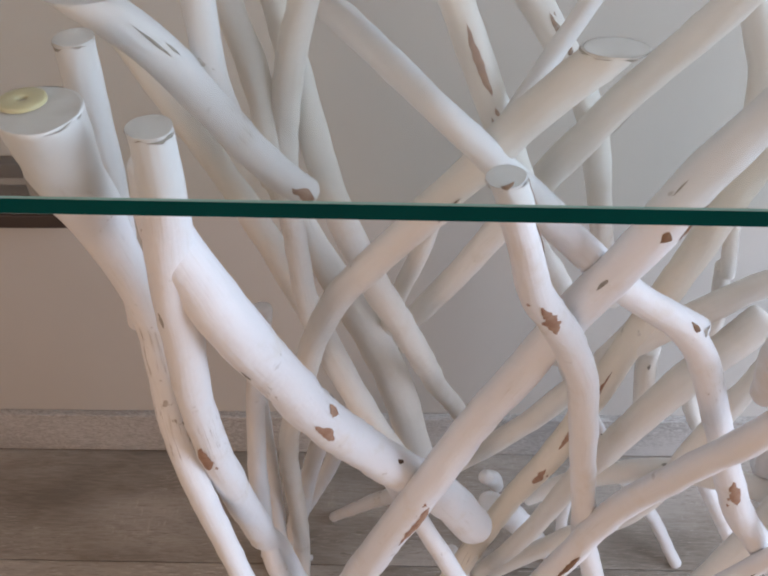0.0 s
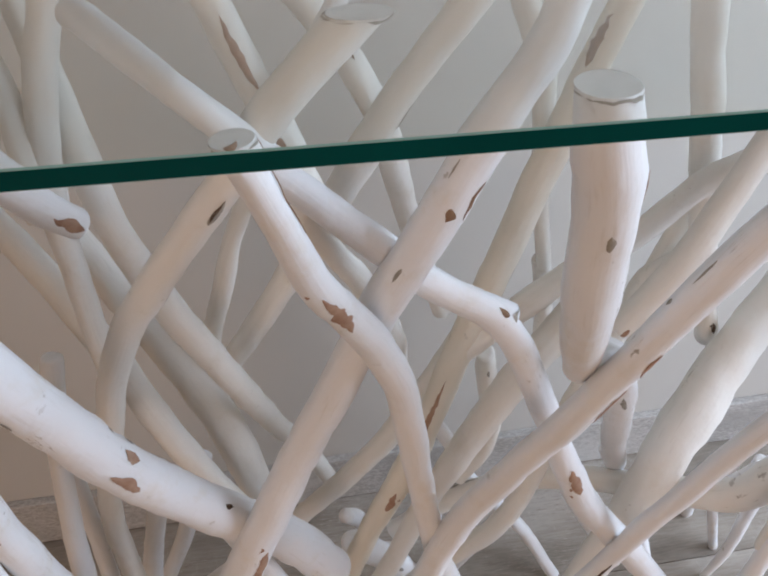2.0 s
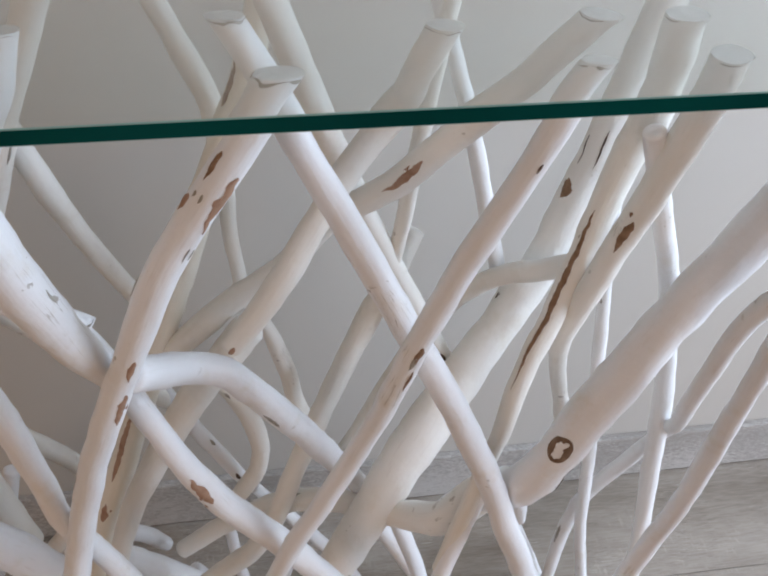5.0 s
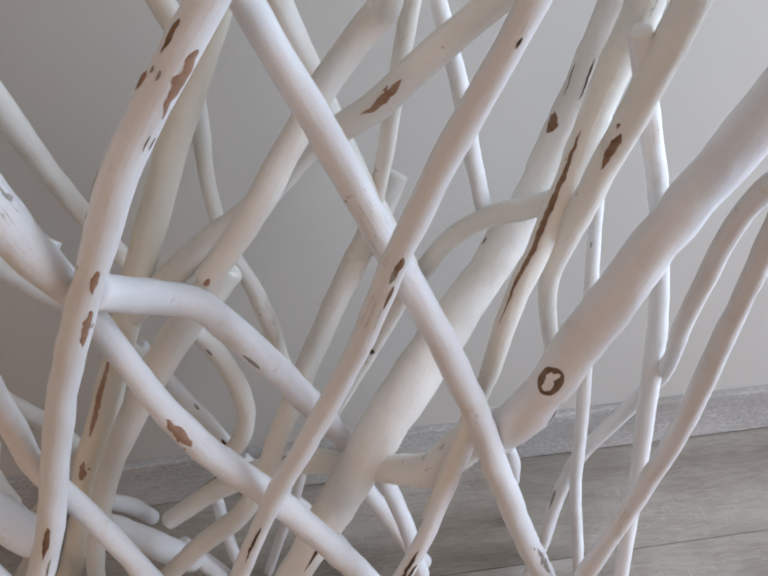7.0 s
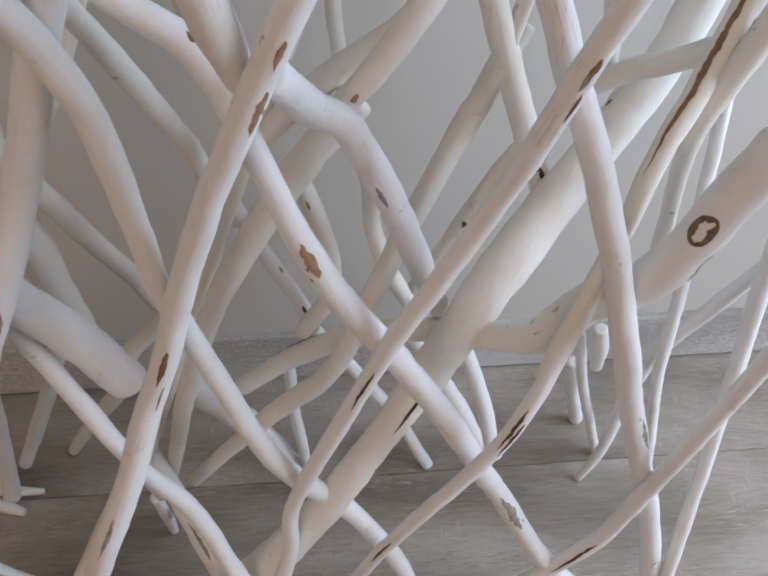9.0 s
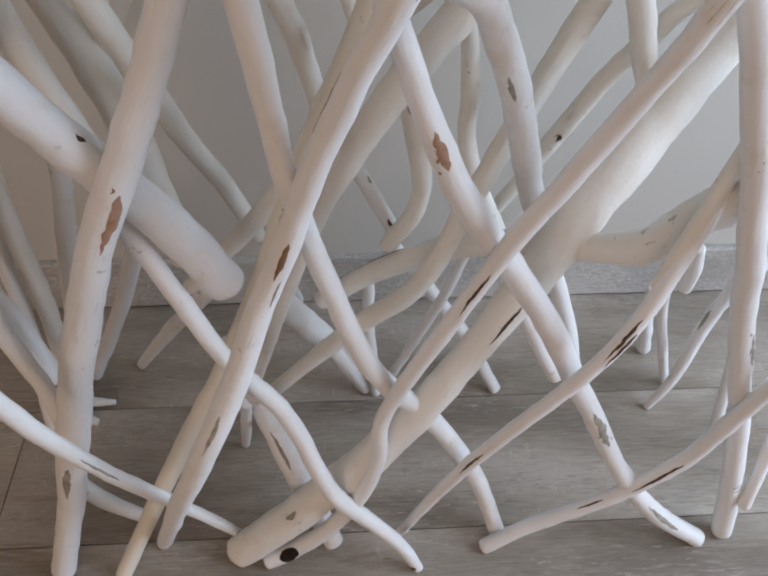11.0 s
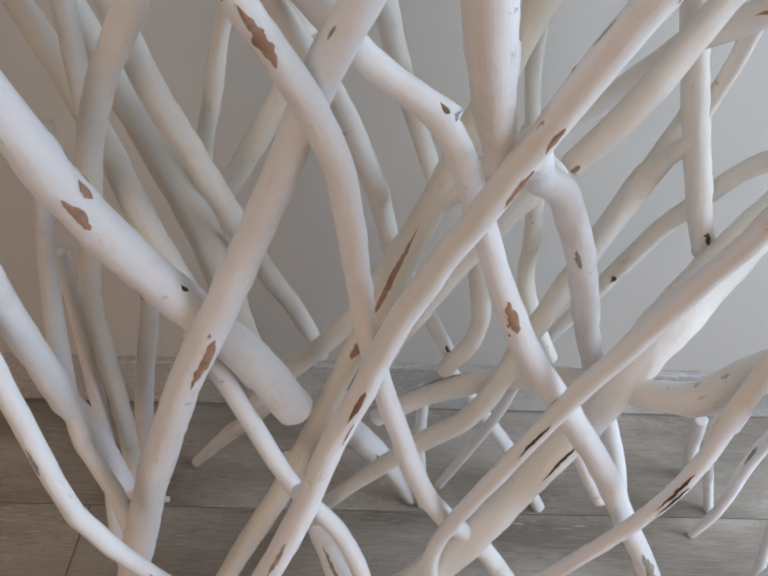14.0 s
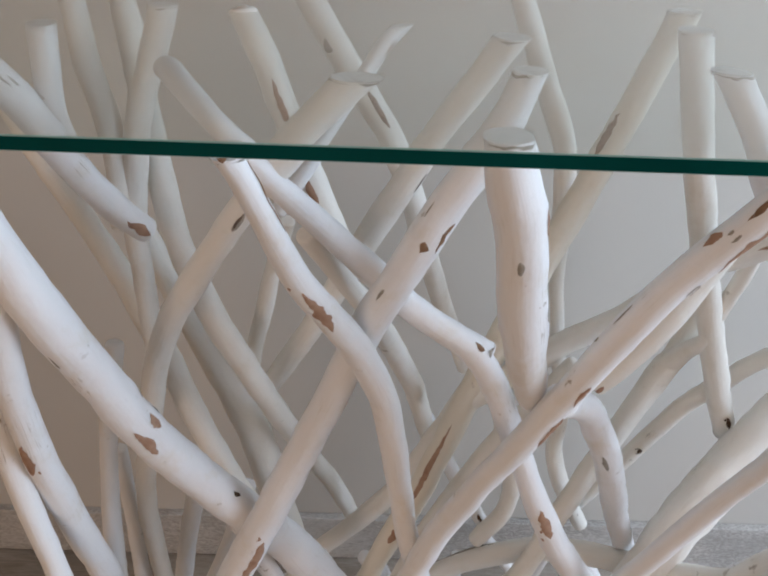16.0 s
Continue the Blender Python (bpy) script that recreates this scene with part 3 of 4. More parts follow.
m_limb = limb("branch", [(0.0409, 0.3265, 0.0120, 0.0173), (0.0977, 0.3290, 0.0703, 0.0179), (0.1524, 0.3301, 0.1361, 0.0177), (0.1961, 0.3359, 0.1912, 0.0163), (0.2323, 0.3463, 0.2394, 0.0150), (0.2728, 0.3627, 0.2940, 0.0150), (0.3079, 0.3770, 0.3431, 0.0178), (0.3652, 0.4150, 0.4111, 0.0210), (0.3912, 0.4321, 0.4399, 0.0207), (0.4245, 0.4507, 0.4765, 0.0186), (0.4654, 0.4656, 0.5295, 0.0174), (0.4932, 0.4662, 0.5860, 0.0161), (0.5080, 0.4597, 0.6479, 0.0143), (0.5220, 0.4507, 0.7069, 0.0126), (0.5491, 0.4324, 0.8189, 0.0126)], seed=12, cut=(False, True), paint=CREAM_SHADE)
k_limb = limb("branch", [(0.2347, 0.3323, 0.6084, 0.0078), (0.2517, 0.3342, 0.6274, 0.0085), (0.2716, 0.3375, 0.6541, 0.0087), (0.2945, 0.3465, 0.6866, 0.0085), (0.3147, 0.3550, 0.7142, 0.0087), (0.3369, 0.3593, 0.7398, 0.0090), (0.3503, 0.3524, 0.7568, 0.0091), (0.3502, 0.3254, 0.7770, 0.0086), (0.3600, 0.3001, 0.8096, 0.0081)], seed=13, cut=(False, True), paint=CREAM_SHADE)
tan_limb = limb("branch", [(0.2330, 0.4059, 0.5931, 0.0088), (0.2659, 0.4014, 0.6172, 0.0080), (0.3085, 0.3969, 0.6608, 0.0084), (0.3274, 0.3905, 0.6744, 0.0092), (0.3505, 0.3833, 0.6911, 0.0097), (0.3760, 0.3751, 0.7168, 0.0097), (0.3981, 0.3644, 0.7397, 0.0094), (0.4132, 0.3485, 0.7588, 0.0090), (0.4211, 0.3314, 0.7779, 0.0087), (0.4340, 0.2949, 0.8127, 0.0081)], seed=14, cut=(False, True), paint=CREAM_SHADE)
groove_limb = limb("branch", [(0.3696, 0.2971, 0.4021, 0.0065), (0.4075, 0.3214, 0.4910, 0.0065), (0.4168, 0.3256, 0.5133, 0.0068), (0.4256, 0.3322, 0.5407, 0.0074), (0.4395, 0.3410, 0.5742, 0.0080), (0.4594, 0.3508, 0.6157, 0.0089), (0.4771, 0.3585, 0.6622, 0.0100), (0.4888, 0.3563, 0.7095, 0.0109), (0.4947, 0.3451, 0.7457, 0.0111), (0.4735, 0.2879, 0.8129, 0.0099)], seed=15, cut=(False, True), paint=CREAM_SHADE)
mark_limb = limb("branch", [(0.5122, 0.4435, 0.4019, 0.0068), (0.4912, 0.4078, 0.4709, 0.0068), (0.4742, 0.3801, 0.5248, 0.0068), (0.4663, 0.3623, 0.5609, 0.0077), (0.4673, 0.3474, 0.5980, 0.0085), (0.4752, 0.3312, 0.6453, 0.0091), (0.4839, 0.3162, 0.6926, 0.0094), (0.4898, 0.3020, 0.7339, 0.0094), (0.4918, 0.2849, 0.7703, 0.0092), (0.4764, 0.2469, 0.8069, 0.0085)], seed=16, cut=(False, True), paint=CREAM_SHADE)
q_limb = limb("branch", [(0.3139, 0.5543, 0.2770, 0.0074), (0.3337, 0.5442, 0.3230, 0.0080), (0.3575, 0.5351, 0.3776, 0.0087), (0.3824, 0.5214, 0.4379, 0.0089), (0.4005, 0.4986, 0.4860, 0.0085), (0.4137, 0.4807, 0.5213, 0.0083), (0.4300, 0.4641, 0.5469, 0.0085), (0.4474, 0.4473, 0.5666, 0.0087), (0.4687, 0.4235, 0.5844, 0.0089), (0.4918, 0.3986, 0.6055, 0.0089)], seed=17, paint=CREAM_SHADE)
p_limb = limb("branch", [(0.3770, 0.4957, 0.5832, 0.0108), (0.3641, 0.4894, 0.5594, 0.0108), (0.3412, 0.4797, 0.5197, 0.0107), (0.3165, 0.4713, 0.4738, 0.0103), (0.2840, 0.4601, 0.4089, 0.0099), (0.2603, 0.4515, 0.3599, 0.0098), (0.2406, 0.4411, 0.3138, 0.0099), (0.2129, 0.4368, 0.2695, 0.0101), (0.1772, 0.4401, 0.2361, 0.0099), (0.1284, 0.4425, 0.1848, 0.0087), (0.0758, 0.4436, 0.1239, 0.0073)], seed=18, paint=CREAM_SHADE)
r_limb = limb("branch", [(-0.0405, 0.3850, 0.7900, 0.0066), (-0.0337, 0.3720, 0.7925, 0.0075), (-0.0167, 0.3329, 0.7953, 0.0070), (0.0024, 0.2979, 0.7932, 0.0064), (0.0194, 0.2799, 0.7850, 0.0061), (0.0654, 0.3010, 0.7285, 0.0079), (0.0857, 0.3090, 0.7033, 0.0083), (0.1190, 0.3117, 0.6699, 0.0087), (0.1422, 0.3107, 0.6538, 0.0090), (0.1604, 0.3055, 0.6316, 0.0085), (0.1803, 0.3014, 0.5833, 0.0081), (0.1973, 0.3002, 0.5391, 0.0087), (0.2165, 0.3048, 0.4941, 0.0098), (0.2398, 0.3146, 0.4482, 0.0102), (0.2701, 0.3132, 0.4041, 0.0100), (0.3001, 0.3109, 0.3569, 0.0100), (0.3306, 0.3159, 0.2945, 0.0100), (0.3736, 0.3200, 0.2102, 0.0095), (0.4140, 0.3180, 0.1338, 0.0094), (0.4645, 0.3162, 0.0647, 0.0096), (0.5251, 0.3186, 0.0070, 0.0095)], seed=19)
stump_limb = limb("branch", [(0.1412, 0.2128, 0.8147, 0.0102), (0.1469, 0.2168, 0.7934, 0.0117), (0.1539, 0.2241, 0.7626, 0.0120), (0.1609, 0.2351, 0.7228, 0.0118), (0.1690, 0.2490, 0.6828, 0.0105), (0.1771, 0.2638, 0.6497, 0.0077)], seed=20, cut=(True, False))
o_limb = limb("branch", [(0.0787, 0.2906, 0.8142, 0.0090), (0.0646, 0.2917, 0.8000, 0.0087), (0.0453, 0.2920, 0.7805, 0.0085), (0.0253, 0.2898, 0.7575, 0.0082), (0.0035, 0.3020, 0.7250, 0.0078), (-0.0182, 0.3167, 0.6889, 0.0085), (-0.0388, 0.3312, 0.6530, 0.0086), (-0.0552, 0.3406, 0.6143, 0.0081), (-0.0667, 0.3520, 0.5726, 0.0078), (-0.0791, 0.3626, 0.5211, 0.0078), (-0.0926, 0.3744, 0.4583, 0.0080), (-0.0975, 0.3858, 0.3927, 0.0081), (-0.0997, 0.3968, 0.3266, 0.0082), (-0.1031, 0.4056, 0.2622, 0.0083), (-0.1085, 0.4134, 0.2046, 0.0083), (-0.1107, 0.4168, 0.1745, 0.0083)], seed=21, cut=(True, False), paint=CREAM_SHADE)
u_limb = limb("branch", [(-0.1898, 0.4489, 0.7825, 0.0078), (-0.1389, 0.4316, 0.6989, 0.0078), (-0.1234, 0.4258, 0.6751, 0.0086), (-0.1064, 0.4188, 0.6466, 0.0093), (-0.0906, 0.4117, 0.6200, 0.0095), (-0.0702, 0.4009, 0.5765, 0.0097), (-0.0530, 0.3914, 0.5333, 0.0099), (-0.0361, 0.3870, 0.4910, 0.0099), (-0.0194, 0.3870, 0.4482, 0.0099), (0.0001, 0.3867, 0.4022, 0.0099)], seed=22, paint=CREAM_SHADE)
ff_limb = limb("branch", [(-0.0957, 0.4904, 0.8191, 0.0092), (-0.0719, 0.4404, 0.7498, 0.0092), (-0.0611, 0.4166, 0.7161, 0.0093), (-0.0473, 0.3919, 0.6763, 0.0094), (-0.0265, 0.3745, 0.6322, 0.0094), (-0.0109, 0.3749, 0.5961, 0.0093), (0.0080, 0.4008, 0.5286, 0.0093), (0.0244, 0.4666, 0.4240, 0.0093), (0.0425, 0.4987, 0.3590, 0.0090), (0.0614, 0.5153, 0.2987, 0.0083), (0.0694, 0.5203, 0.2737, 0.0080)], seed=23, cut=(True, False), paint=CREAM_SHADE)
gg_limb = limb("branch", [(-0.1050, 0.4789, 0.6465, 0.0109), (-0.0780, 0.4660, 0.5957, 0.0109), (-0.0564, 0.4552, 0.5547, 0.0123), (-0.0326, 0.4445, 0.5108, 0.0137), (-0.0146, 0.4355, 0.4680, 0.0142), (-0.0035, 0.4302, 0.4284, 0.0141), (0.0045, 0.4267, 0.3929, 0.0137), (0.0185, 0.4212, 0.3352, 0.0137)], seed=24, paint=CREAM_SHADE)
dk_limb = limb("branch", [(-0.1420, 0.3308, 0.8195, 0.0098), (-0.1170, 0.3314, 0.7988, 0.0098), (-0.1000, 0.3358, 0.7718, 0.0095), (-0.0870, 0.3413, 0.7468, 0.0092), (-0.0720, 0.3497, 0.7198, 0.0088), (-0.0571, 0.3598, 0.6997, 0.0082)], cut=(True, False), seed=25)
kk_limb = limb("branch", [(0.2811, 0.4412, 0.8189, 0.0098), (0.2674, 0.4471, 0.7738, 0.0098), (0.2536, 0.4505, 0.7314, 0.0104), (0.2339, 0.4421, 0.6913, 0.0111), (0.2129, 0.4337, 0.6494, 0.0112), (0.1950, 0.4262, 0.6071, 0.0111), (0.1776, 0.4192, 0.5674, 0.0111), (0.1589, 0.4132, 0.5228, 0.0108), (0.1430, 0.4049, 0.4854, 0.0105), (0.1241, 0.3952, 0.4401, 0.0104), (0.1090, 0.3933, 0.4058, 0.0100), (0.0889, 0.4005, 0.3455, 0.0095), (0.0659, 0.4005, 0.2775, 0.0100), (0.0424, 0.3922, 0.2227, 0.0107), (0.0133, 0.3793, 0.1692, 0.0108), (-0.0139, 0.3645, 0.1202, 0.0101), (-0.0401, 0.3446, 0.0732, 0.0092), (-0.0643, 0.3237, 0.0301, 0.0085), (-0.0773, 0.3097, 0.0060, 0.0081)], seed=26, cut=(True, False), paint=YELLOWED)
ur5_limb = limb("branch", [(0.1608, 0.3604, 0.8187, 0.0088), (0.1347, 0.3774, 0.7733, 0.0088), (0.1158, 0.3902, 0.7404, 0.0091), (0.0976, 0.4025, 0.7036, 0.0095), (0.0796, 0.4160, 0.6658, 0.0097), (0.0578, 0.4326, 0.6192, 0.0096), (0.0389, 0.4423, 0.5785, 0.0094), (0.0180, 0.4511, 0.5409, 0.0091), (-0.0029, 0.4598, 0.5033, 0.0089), (-0.0218, 0.4678, 0.4694, 0.0089)], seed=27, cut=(True, False), paint=CREAM_SHADE)
ur1_limb = limb("branch", [(0.0063, 0.3957, 0.8199, 0.0085), (0.0073, 0.3947, 0.8198, 0.0085), (0.0216, 0.3789, 0.7976, 0.0088), (0.0347, 0.3662, 0.7666, 0.0089), (0.0487, 0.3644, 0.7326, 0.0085), (0.0617, 0.3656, 0.6996, 0.0079), (0.0727, 0.3668, 0.6726, 0.0079)], seed=28, cut=(True, False), paint=CREAM_SHADE)
ct_limb = limb("branch", [(-0.1316, 0.2917, 0.8189, 0.0079), (-0.1356, 0.2978, 0.7959, 0.0078), (-0.1395, 0.3058, 0.7691, 0.0074), (-0.1423, 0.3130, 0.7436, 0.0068), (-0.1469, 0.3189, 0.7170, 0.0063), (-0.1638, 0.3397, 0.6222, 0.0063)], seed=29, cut=(True, False))
l1_limb = limb("branch", [(-0.0959, 0.3729, 0.6013, 0.0066), (-0.1087, 0.3598, 0.5192, 0.0068), (-0.1146, 0.3487, 0.4331, 0.0073), (-0.1123, 0.3404, 0.3450, 0.0075), (-0.0935, 0.3366, 0.2617, 0.0074), (-0.0846, 0.3280, 0.1858, 0.0070)], seed=30)
l3_limb = limb("branch", [(-0.1122, 0.3854, 0.4922, 0.0060), (-0.1173, 0.3964, 0.3643, 0.0066), (-0.1240, 0.4029, 0.2425, 0.0072), (-0.1370, 0.4034, 0.1276, 0.0072), (-0.1416, 0.4093, 0.0060, 0.0066)], seed=31)
l4_limb = limb("branch", [(-0.0693, 0.4385, 0.4212, 0.0082), (-0.0792, 0.4485, 0.3734, 0.0082), (-0.0921, 0.4607, 0.3165, 0.0089), (-0.1062, 0.4739, 0.2534, 0.0095), (-0.1243, 0.4927, 0.1676, 0.0100), (-0.1455, 0.5148, 0.0674, 0.0104), (-0.1599, 0.5298, 0.0074, 0.0104)], seed=32)
u3_limb = limb("branch", [(-0.0150, 0.3560, 0.4435, 0.0080), (0.0010, 0.3528, 0.4067, 0.0080), (0.0212, 0.3479, 0.3634, 0.0081), (0.0426, 0.3414, 0.3167, 0.0079), (0.0573, 0.3380, 0.2866, 0.0074), (0.0750, 0.3341, 0.2505, 0.0074)], seed=33)
hh1_limb = limb("branch", [(-0.1117, 0.4424, 0.8190, 0.0085), (-0.1095, 0.4393, 0.8121, 0.0085), (-0.1006, 0.4234, 0.7799, 0.0087), (-0.0894, 0.4113, 0.7512, 0.0087), (-0.0835, 0.4013, 0.7286, 0.0081), (-0.0814, 0.3912, 0.7089, 0.0075), (-0.0795, 0.3821, 0.6911, 0.0075)], seed=34, cut=(True, False), paint=CREAM_SHADE)
hh2_limb = limb("branch", [(-0.0469, 0.4231, 0.8191, 0.0087), (-0.0573, 0.4141, 0.7843, 0.0087), (-0.0651, 0.4066, 0.7577, 0.0089), (-0.0699, 0.4010, 0.7323, 0.0085), (-0.0736, 0.3953, 0.7069, 0.0079), (-0.0734, 0.3875, 0.6816, 0.0075), (-0.0703, 0.3801, 0.6562, 0.0072), (-0.0672, 0.3729, 0.6288, 0.0070), (-0.0632, 0.3649, 0.6010, 0.0070)], seed=35, cut=(True, False), paint=CREAM_SHADE)
ur3_limb = limb("branch", [(0.1002, 0.3790, 0.8192, 0.0047), (0.0916, 0.3728, 0.8111, 0.0047), (0.0857, 0.3699, 0.8032, 0.0048), (0.0305, 0.3391, 0.7248, 0.0048)], seed=36, cut=(True, False))
ur4_limb = limb("branch", [(0.0330, 0.4865, 0.8195, 0.0092), (0.0561, 0.4653, 0.7867, 0.0095), (0.0760, 0.4482, 0.7605, 0.0092), (0.0934, 0.4340, 0.7365, 0.0089), (0.1109, 0.4288, 0.6989, 0.0087), (0.1241, 0.4367, 0.6515, 0.0083), (0.1347, 0.4499, 0.6099, 0.0079), (0.1472, 0.4641, 0.5699, 0.0076), (0.1672, 0.4874, 0.5074, 0.0076)], cut=(True, False), seed=37, paint=CREAM_SHADE)
ur6_limb = limb("branch", [(0.0289, 0.3828, 0.6963, 0.0054), (0.0210, 0.3946, 0.6695, 0.0054), (0.0151, 0.4032, 0.6507, 0.0057), (0.0072, 0.4126, 0.6190, 0.0063), (-0.0037, 0.4259, 0.5784, 0.0064), (-0.0116, 0.4374, 0.5419, 0.0063), (-0.0196, 0.4503, 0.5051, 0.0063)], seed=38, paint=CREAM_SHADE)
hook_limb = limb("branch", [(0.1966, 0.4548, 0.4838, 0.0078), (0.2076, 0.4825, 0.4411, 0.0089), (0.2196, 0.5007, 0.3915, 0.0097), (0.2265, 0.5042, 0.3456, 0.0096), (0.2206, 0.5029, 0.3115, 0.0091), (0.2018, 0.5013, 0.2824, 0.0089), (0.1968, 0.5014, 0.2734, 0.0089)], seed=39, paint=CREAM_SHADE)
q2_limb = limb("branch", [(0.2332, 0.4567, 0.5696, 0.0065), (0.2451, 0.4715, 0.5238, 0.0065), (0.2520, 0.4794, 0.4980, 0.0071), (0.2618, 0.4984, 0.4426, 0.0081), (0.2648, 0.5152, 0.3970, 0.0086), (0.2730, 0.5230, 0.3583, 0.0089), (0.2930, 0.5281, 0.3076, 0.0089), (0.3130, 0.5332, 0.2666, 0.0083)], seed=40, paint=CREAM_SHADE)
s1_limb = limb("branch", [(0.1383, 0.5261, 0.4151, 0.0073), (0.1463, 0.5251, 0.3962, 0.0073), (0.1662, 0.5232, 0.3515, 0.0077), (0.1860, 0.5223, 0.3127, 0.0075), (0.2019, 0.5204, 0.2828, 0.0069), (0.2059, 0.5204, 0.2738, 0.0069)], seed=41)
s2_limb = limb("branch", [(0.1789, 0.5136, 0.2327, 0.0067), (0.1799, 0.5176, 0.2028, 0.0067), (0.1822, 0.5268, 0.1252, 0.0068), (0.1885, 0.5321, 0.0588, 0.0068), (0.1924, 0.5364, 0.0055, 0.0067)], seed=42)
s3_limb = limb("branch", [(0.2110, 0.5528, 0.2268, 0.0066), (0.2220, 0.5528, 0.2098, 0.0066), (0.2520, 0.5511, 0.1646, 0.0075), (0.3003, 0.5466, 0.0887, 0.0078), (0.3430, 0.5354, 0.0053, 0.0074)], seed=43)
log3_limb = limb("branch", [(0.0820, 0.4562, 0.2560, 0.0124), (0.0906, 0.4647, 0.2363, 0.0134), (0.1137, 0.4856, 0.1834, 0.0141), (0.1328, 0.5025, 0.1385, 0.0136), (0.1398, 0.5095, 0.1214, 0.0136)], seed=44)
s4_limb = limb("branch", [(0.1291, 0.5335, 0.1190, 0.0102), (0.1422, 0.5356, 0.0919, 0.0102), (0.1604, 0.5390, 0.0521, 0.0111), (0.1807, 0.5436, 0.0074, 0.0093)], seed=45)
s5_limb = limb("branch", [(0.0145, 0.5056, 0.2146, 0.0088), (-0.0034, 0.5197, 0.1816, 0.0088), (-0.0434, 0.5498, 0.1135, 0.0090), (-0.1015, 0.5950, 0.0061, 0.0067)], seed=46)
s6_limb = limb("branch", [(0.0420, 0.4140, 0.2350, 0.0080), (0.0534, 0.4050, 0.2043, 0.0092), (0.0634, 0.3972, 0.1772, 0.0092), (0.0780, 0.3856, 0.1389, 0.0113), (0.0968, 0.3711, 0.0950, 0.0127), (0.1197, 0.3513, 0.0424, 0.0120), (0.1355, 0.3352, 0.0069, 0.0104)], seed=47)
s7_limb = limb("branch", [(0.0629, 0.3170, 0.3083, 0.0078), (0.0739, 0.3171, 0.2912, 0.0078), (0.0946, 0.3186, 0.2577, 0.0078), (0.1112, 0.3136, 0.2173, 0.0078), (0.1250, 0.3071, 0.1750, 0.0079), (0.1420, 0.3033, 0.1370, 0.0081), (0.1757, 0.3057, 0.0860, 0.0081), (0.2045, 0.3059, 0.0410, 0.0071), (0.2224, 0.3020, 0.0040, 0.0053)], seed=48)
s8_limb = limb("branch", [(0.2076, 0.3427, 0.0058, 0.0048), (0.2302, 0.3100, 0.1221, 0.0057), (0.2553, 0.2934, 0.2008, 0.0062), (0.2828, 0.2852, 0.2572, 0.0062), (0.3137, 0.2821, 0.3055, 0.0061), (0.3425, 0.2837, 0.3485, 0.0062), (0.3634, 0.2898, 0.3882, 0.0064), (0.3809, 0.3018, 0.4236, 0.0065), (0.3946, 0.3118, 0.4474, 0.0064), (0.4080, 0.3201, 0.4731, 0.0064)], seed=49)
s9_limb = limb("branch", [(0.2951, 0.3209, 0.0066, 0.0077), (0.3383, 0.3215, 0.0416, 0.0076), (0.3812, 0.3168, 0.0796, 0.0076), (0.4192, 0.3109, 0.1180, 0.0077), (0.4504, 0.3069, 0.1604, 0.0078), (0.4695, 0.3027, 0.2037, 0.0076), (0.5191, 0.2769, 0.4194, 0.0072), (0.5246, 0.2629, 0.4814, 0.0069), (0.5191, 0.2391, 0.5576, 0.0066), (0.5087, 0.2150, 0.6235, 0.0059), (0.5007, 0.1959, 0.6730, 0.0054), (0.4794, 0.1425, 0.8120, 0.0054)], seed=50)
s10_limb = limb("branch", [(0.5293, 0.4992, 0.0032, 0.0044), (0.5483, 0.4992, 0.0567, 0.0066), (0.5597, 0.5034, 0.1302, 0.0079), (0.5671, 0.4970, 0.1917, 0.0079), (0.5737, 0.4826, 0.2452, 0.0079), (0.5849, 0.4549, 0.3098, 0.0076), (0.5968, 0.4122, 0.4019, 0.0068)], seed=51)
s11_limb = limb("branch", [(0.4606, 0.4473, 0.3033, 0.0052), (0.5115, 0.5120, 0.1541, 0.0062), (0.5640, 0.5384, 0.0043, 0.0057)], seed=52)
s12_limb = limb("branch", [(0.4984, 0.5249, 0.1833, 0.0078), (0.5238, 0.5622, 0.0989, 0.0087), (0.5540, 0.5946, 0.0063, 0.0088)], seed=53)
s13_limb = limb("branch", [(0.5355, 0.4638, 0.6604, 0.0053), (0.5368, 0.4607, 0.6003, 0.0053), (0.5380, 0.4576, 0.5482, 0.0057), (0.5412, 0.4546, 0.4970, 0.0060), (0.5445, 0.4509, 0.4244, 0.0061), (0.5494, 0.4468, 0.3313, 0.0064), (0.5540, 0.4454, 0.2372, 0.0063), (0.5643, 0.4360, 0.1405, 0.0062), (0.5766, 0.4261, 0.0248, 0.0062)], seed=54)
s14_limb = limb("branch", [(0.4772, 0.3040, 0.7493, 0.0065), (0.4986, 0.3200, 0.6952, 0.0065), (0.5177, 0.3338, 0.6494, 0.0067), (0.5351, 0.3468, 0.5978, 0.0068), (0.5528, 0.3610, 0.5290, 0.0072), (0.5631, 0.3680, 0.4699, 0.0078), (0.5686, 0.3707, 0.3975, 0.0079), (0.5698, 0.3644, 0.3452, 0.0074), (0.5661, 0.3546, 0.2940, 0.0068), (0.5621, 0.3429, 0.2399, 0.0065), (0.5479, 0.3096, 0.0847, 0.0065)], seed=55)
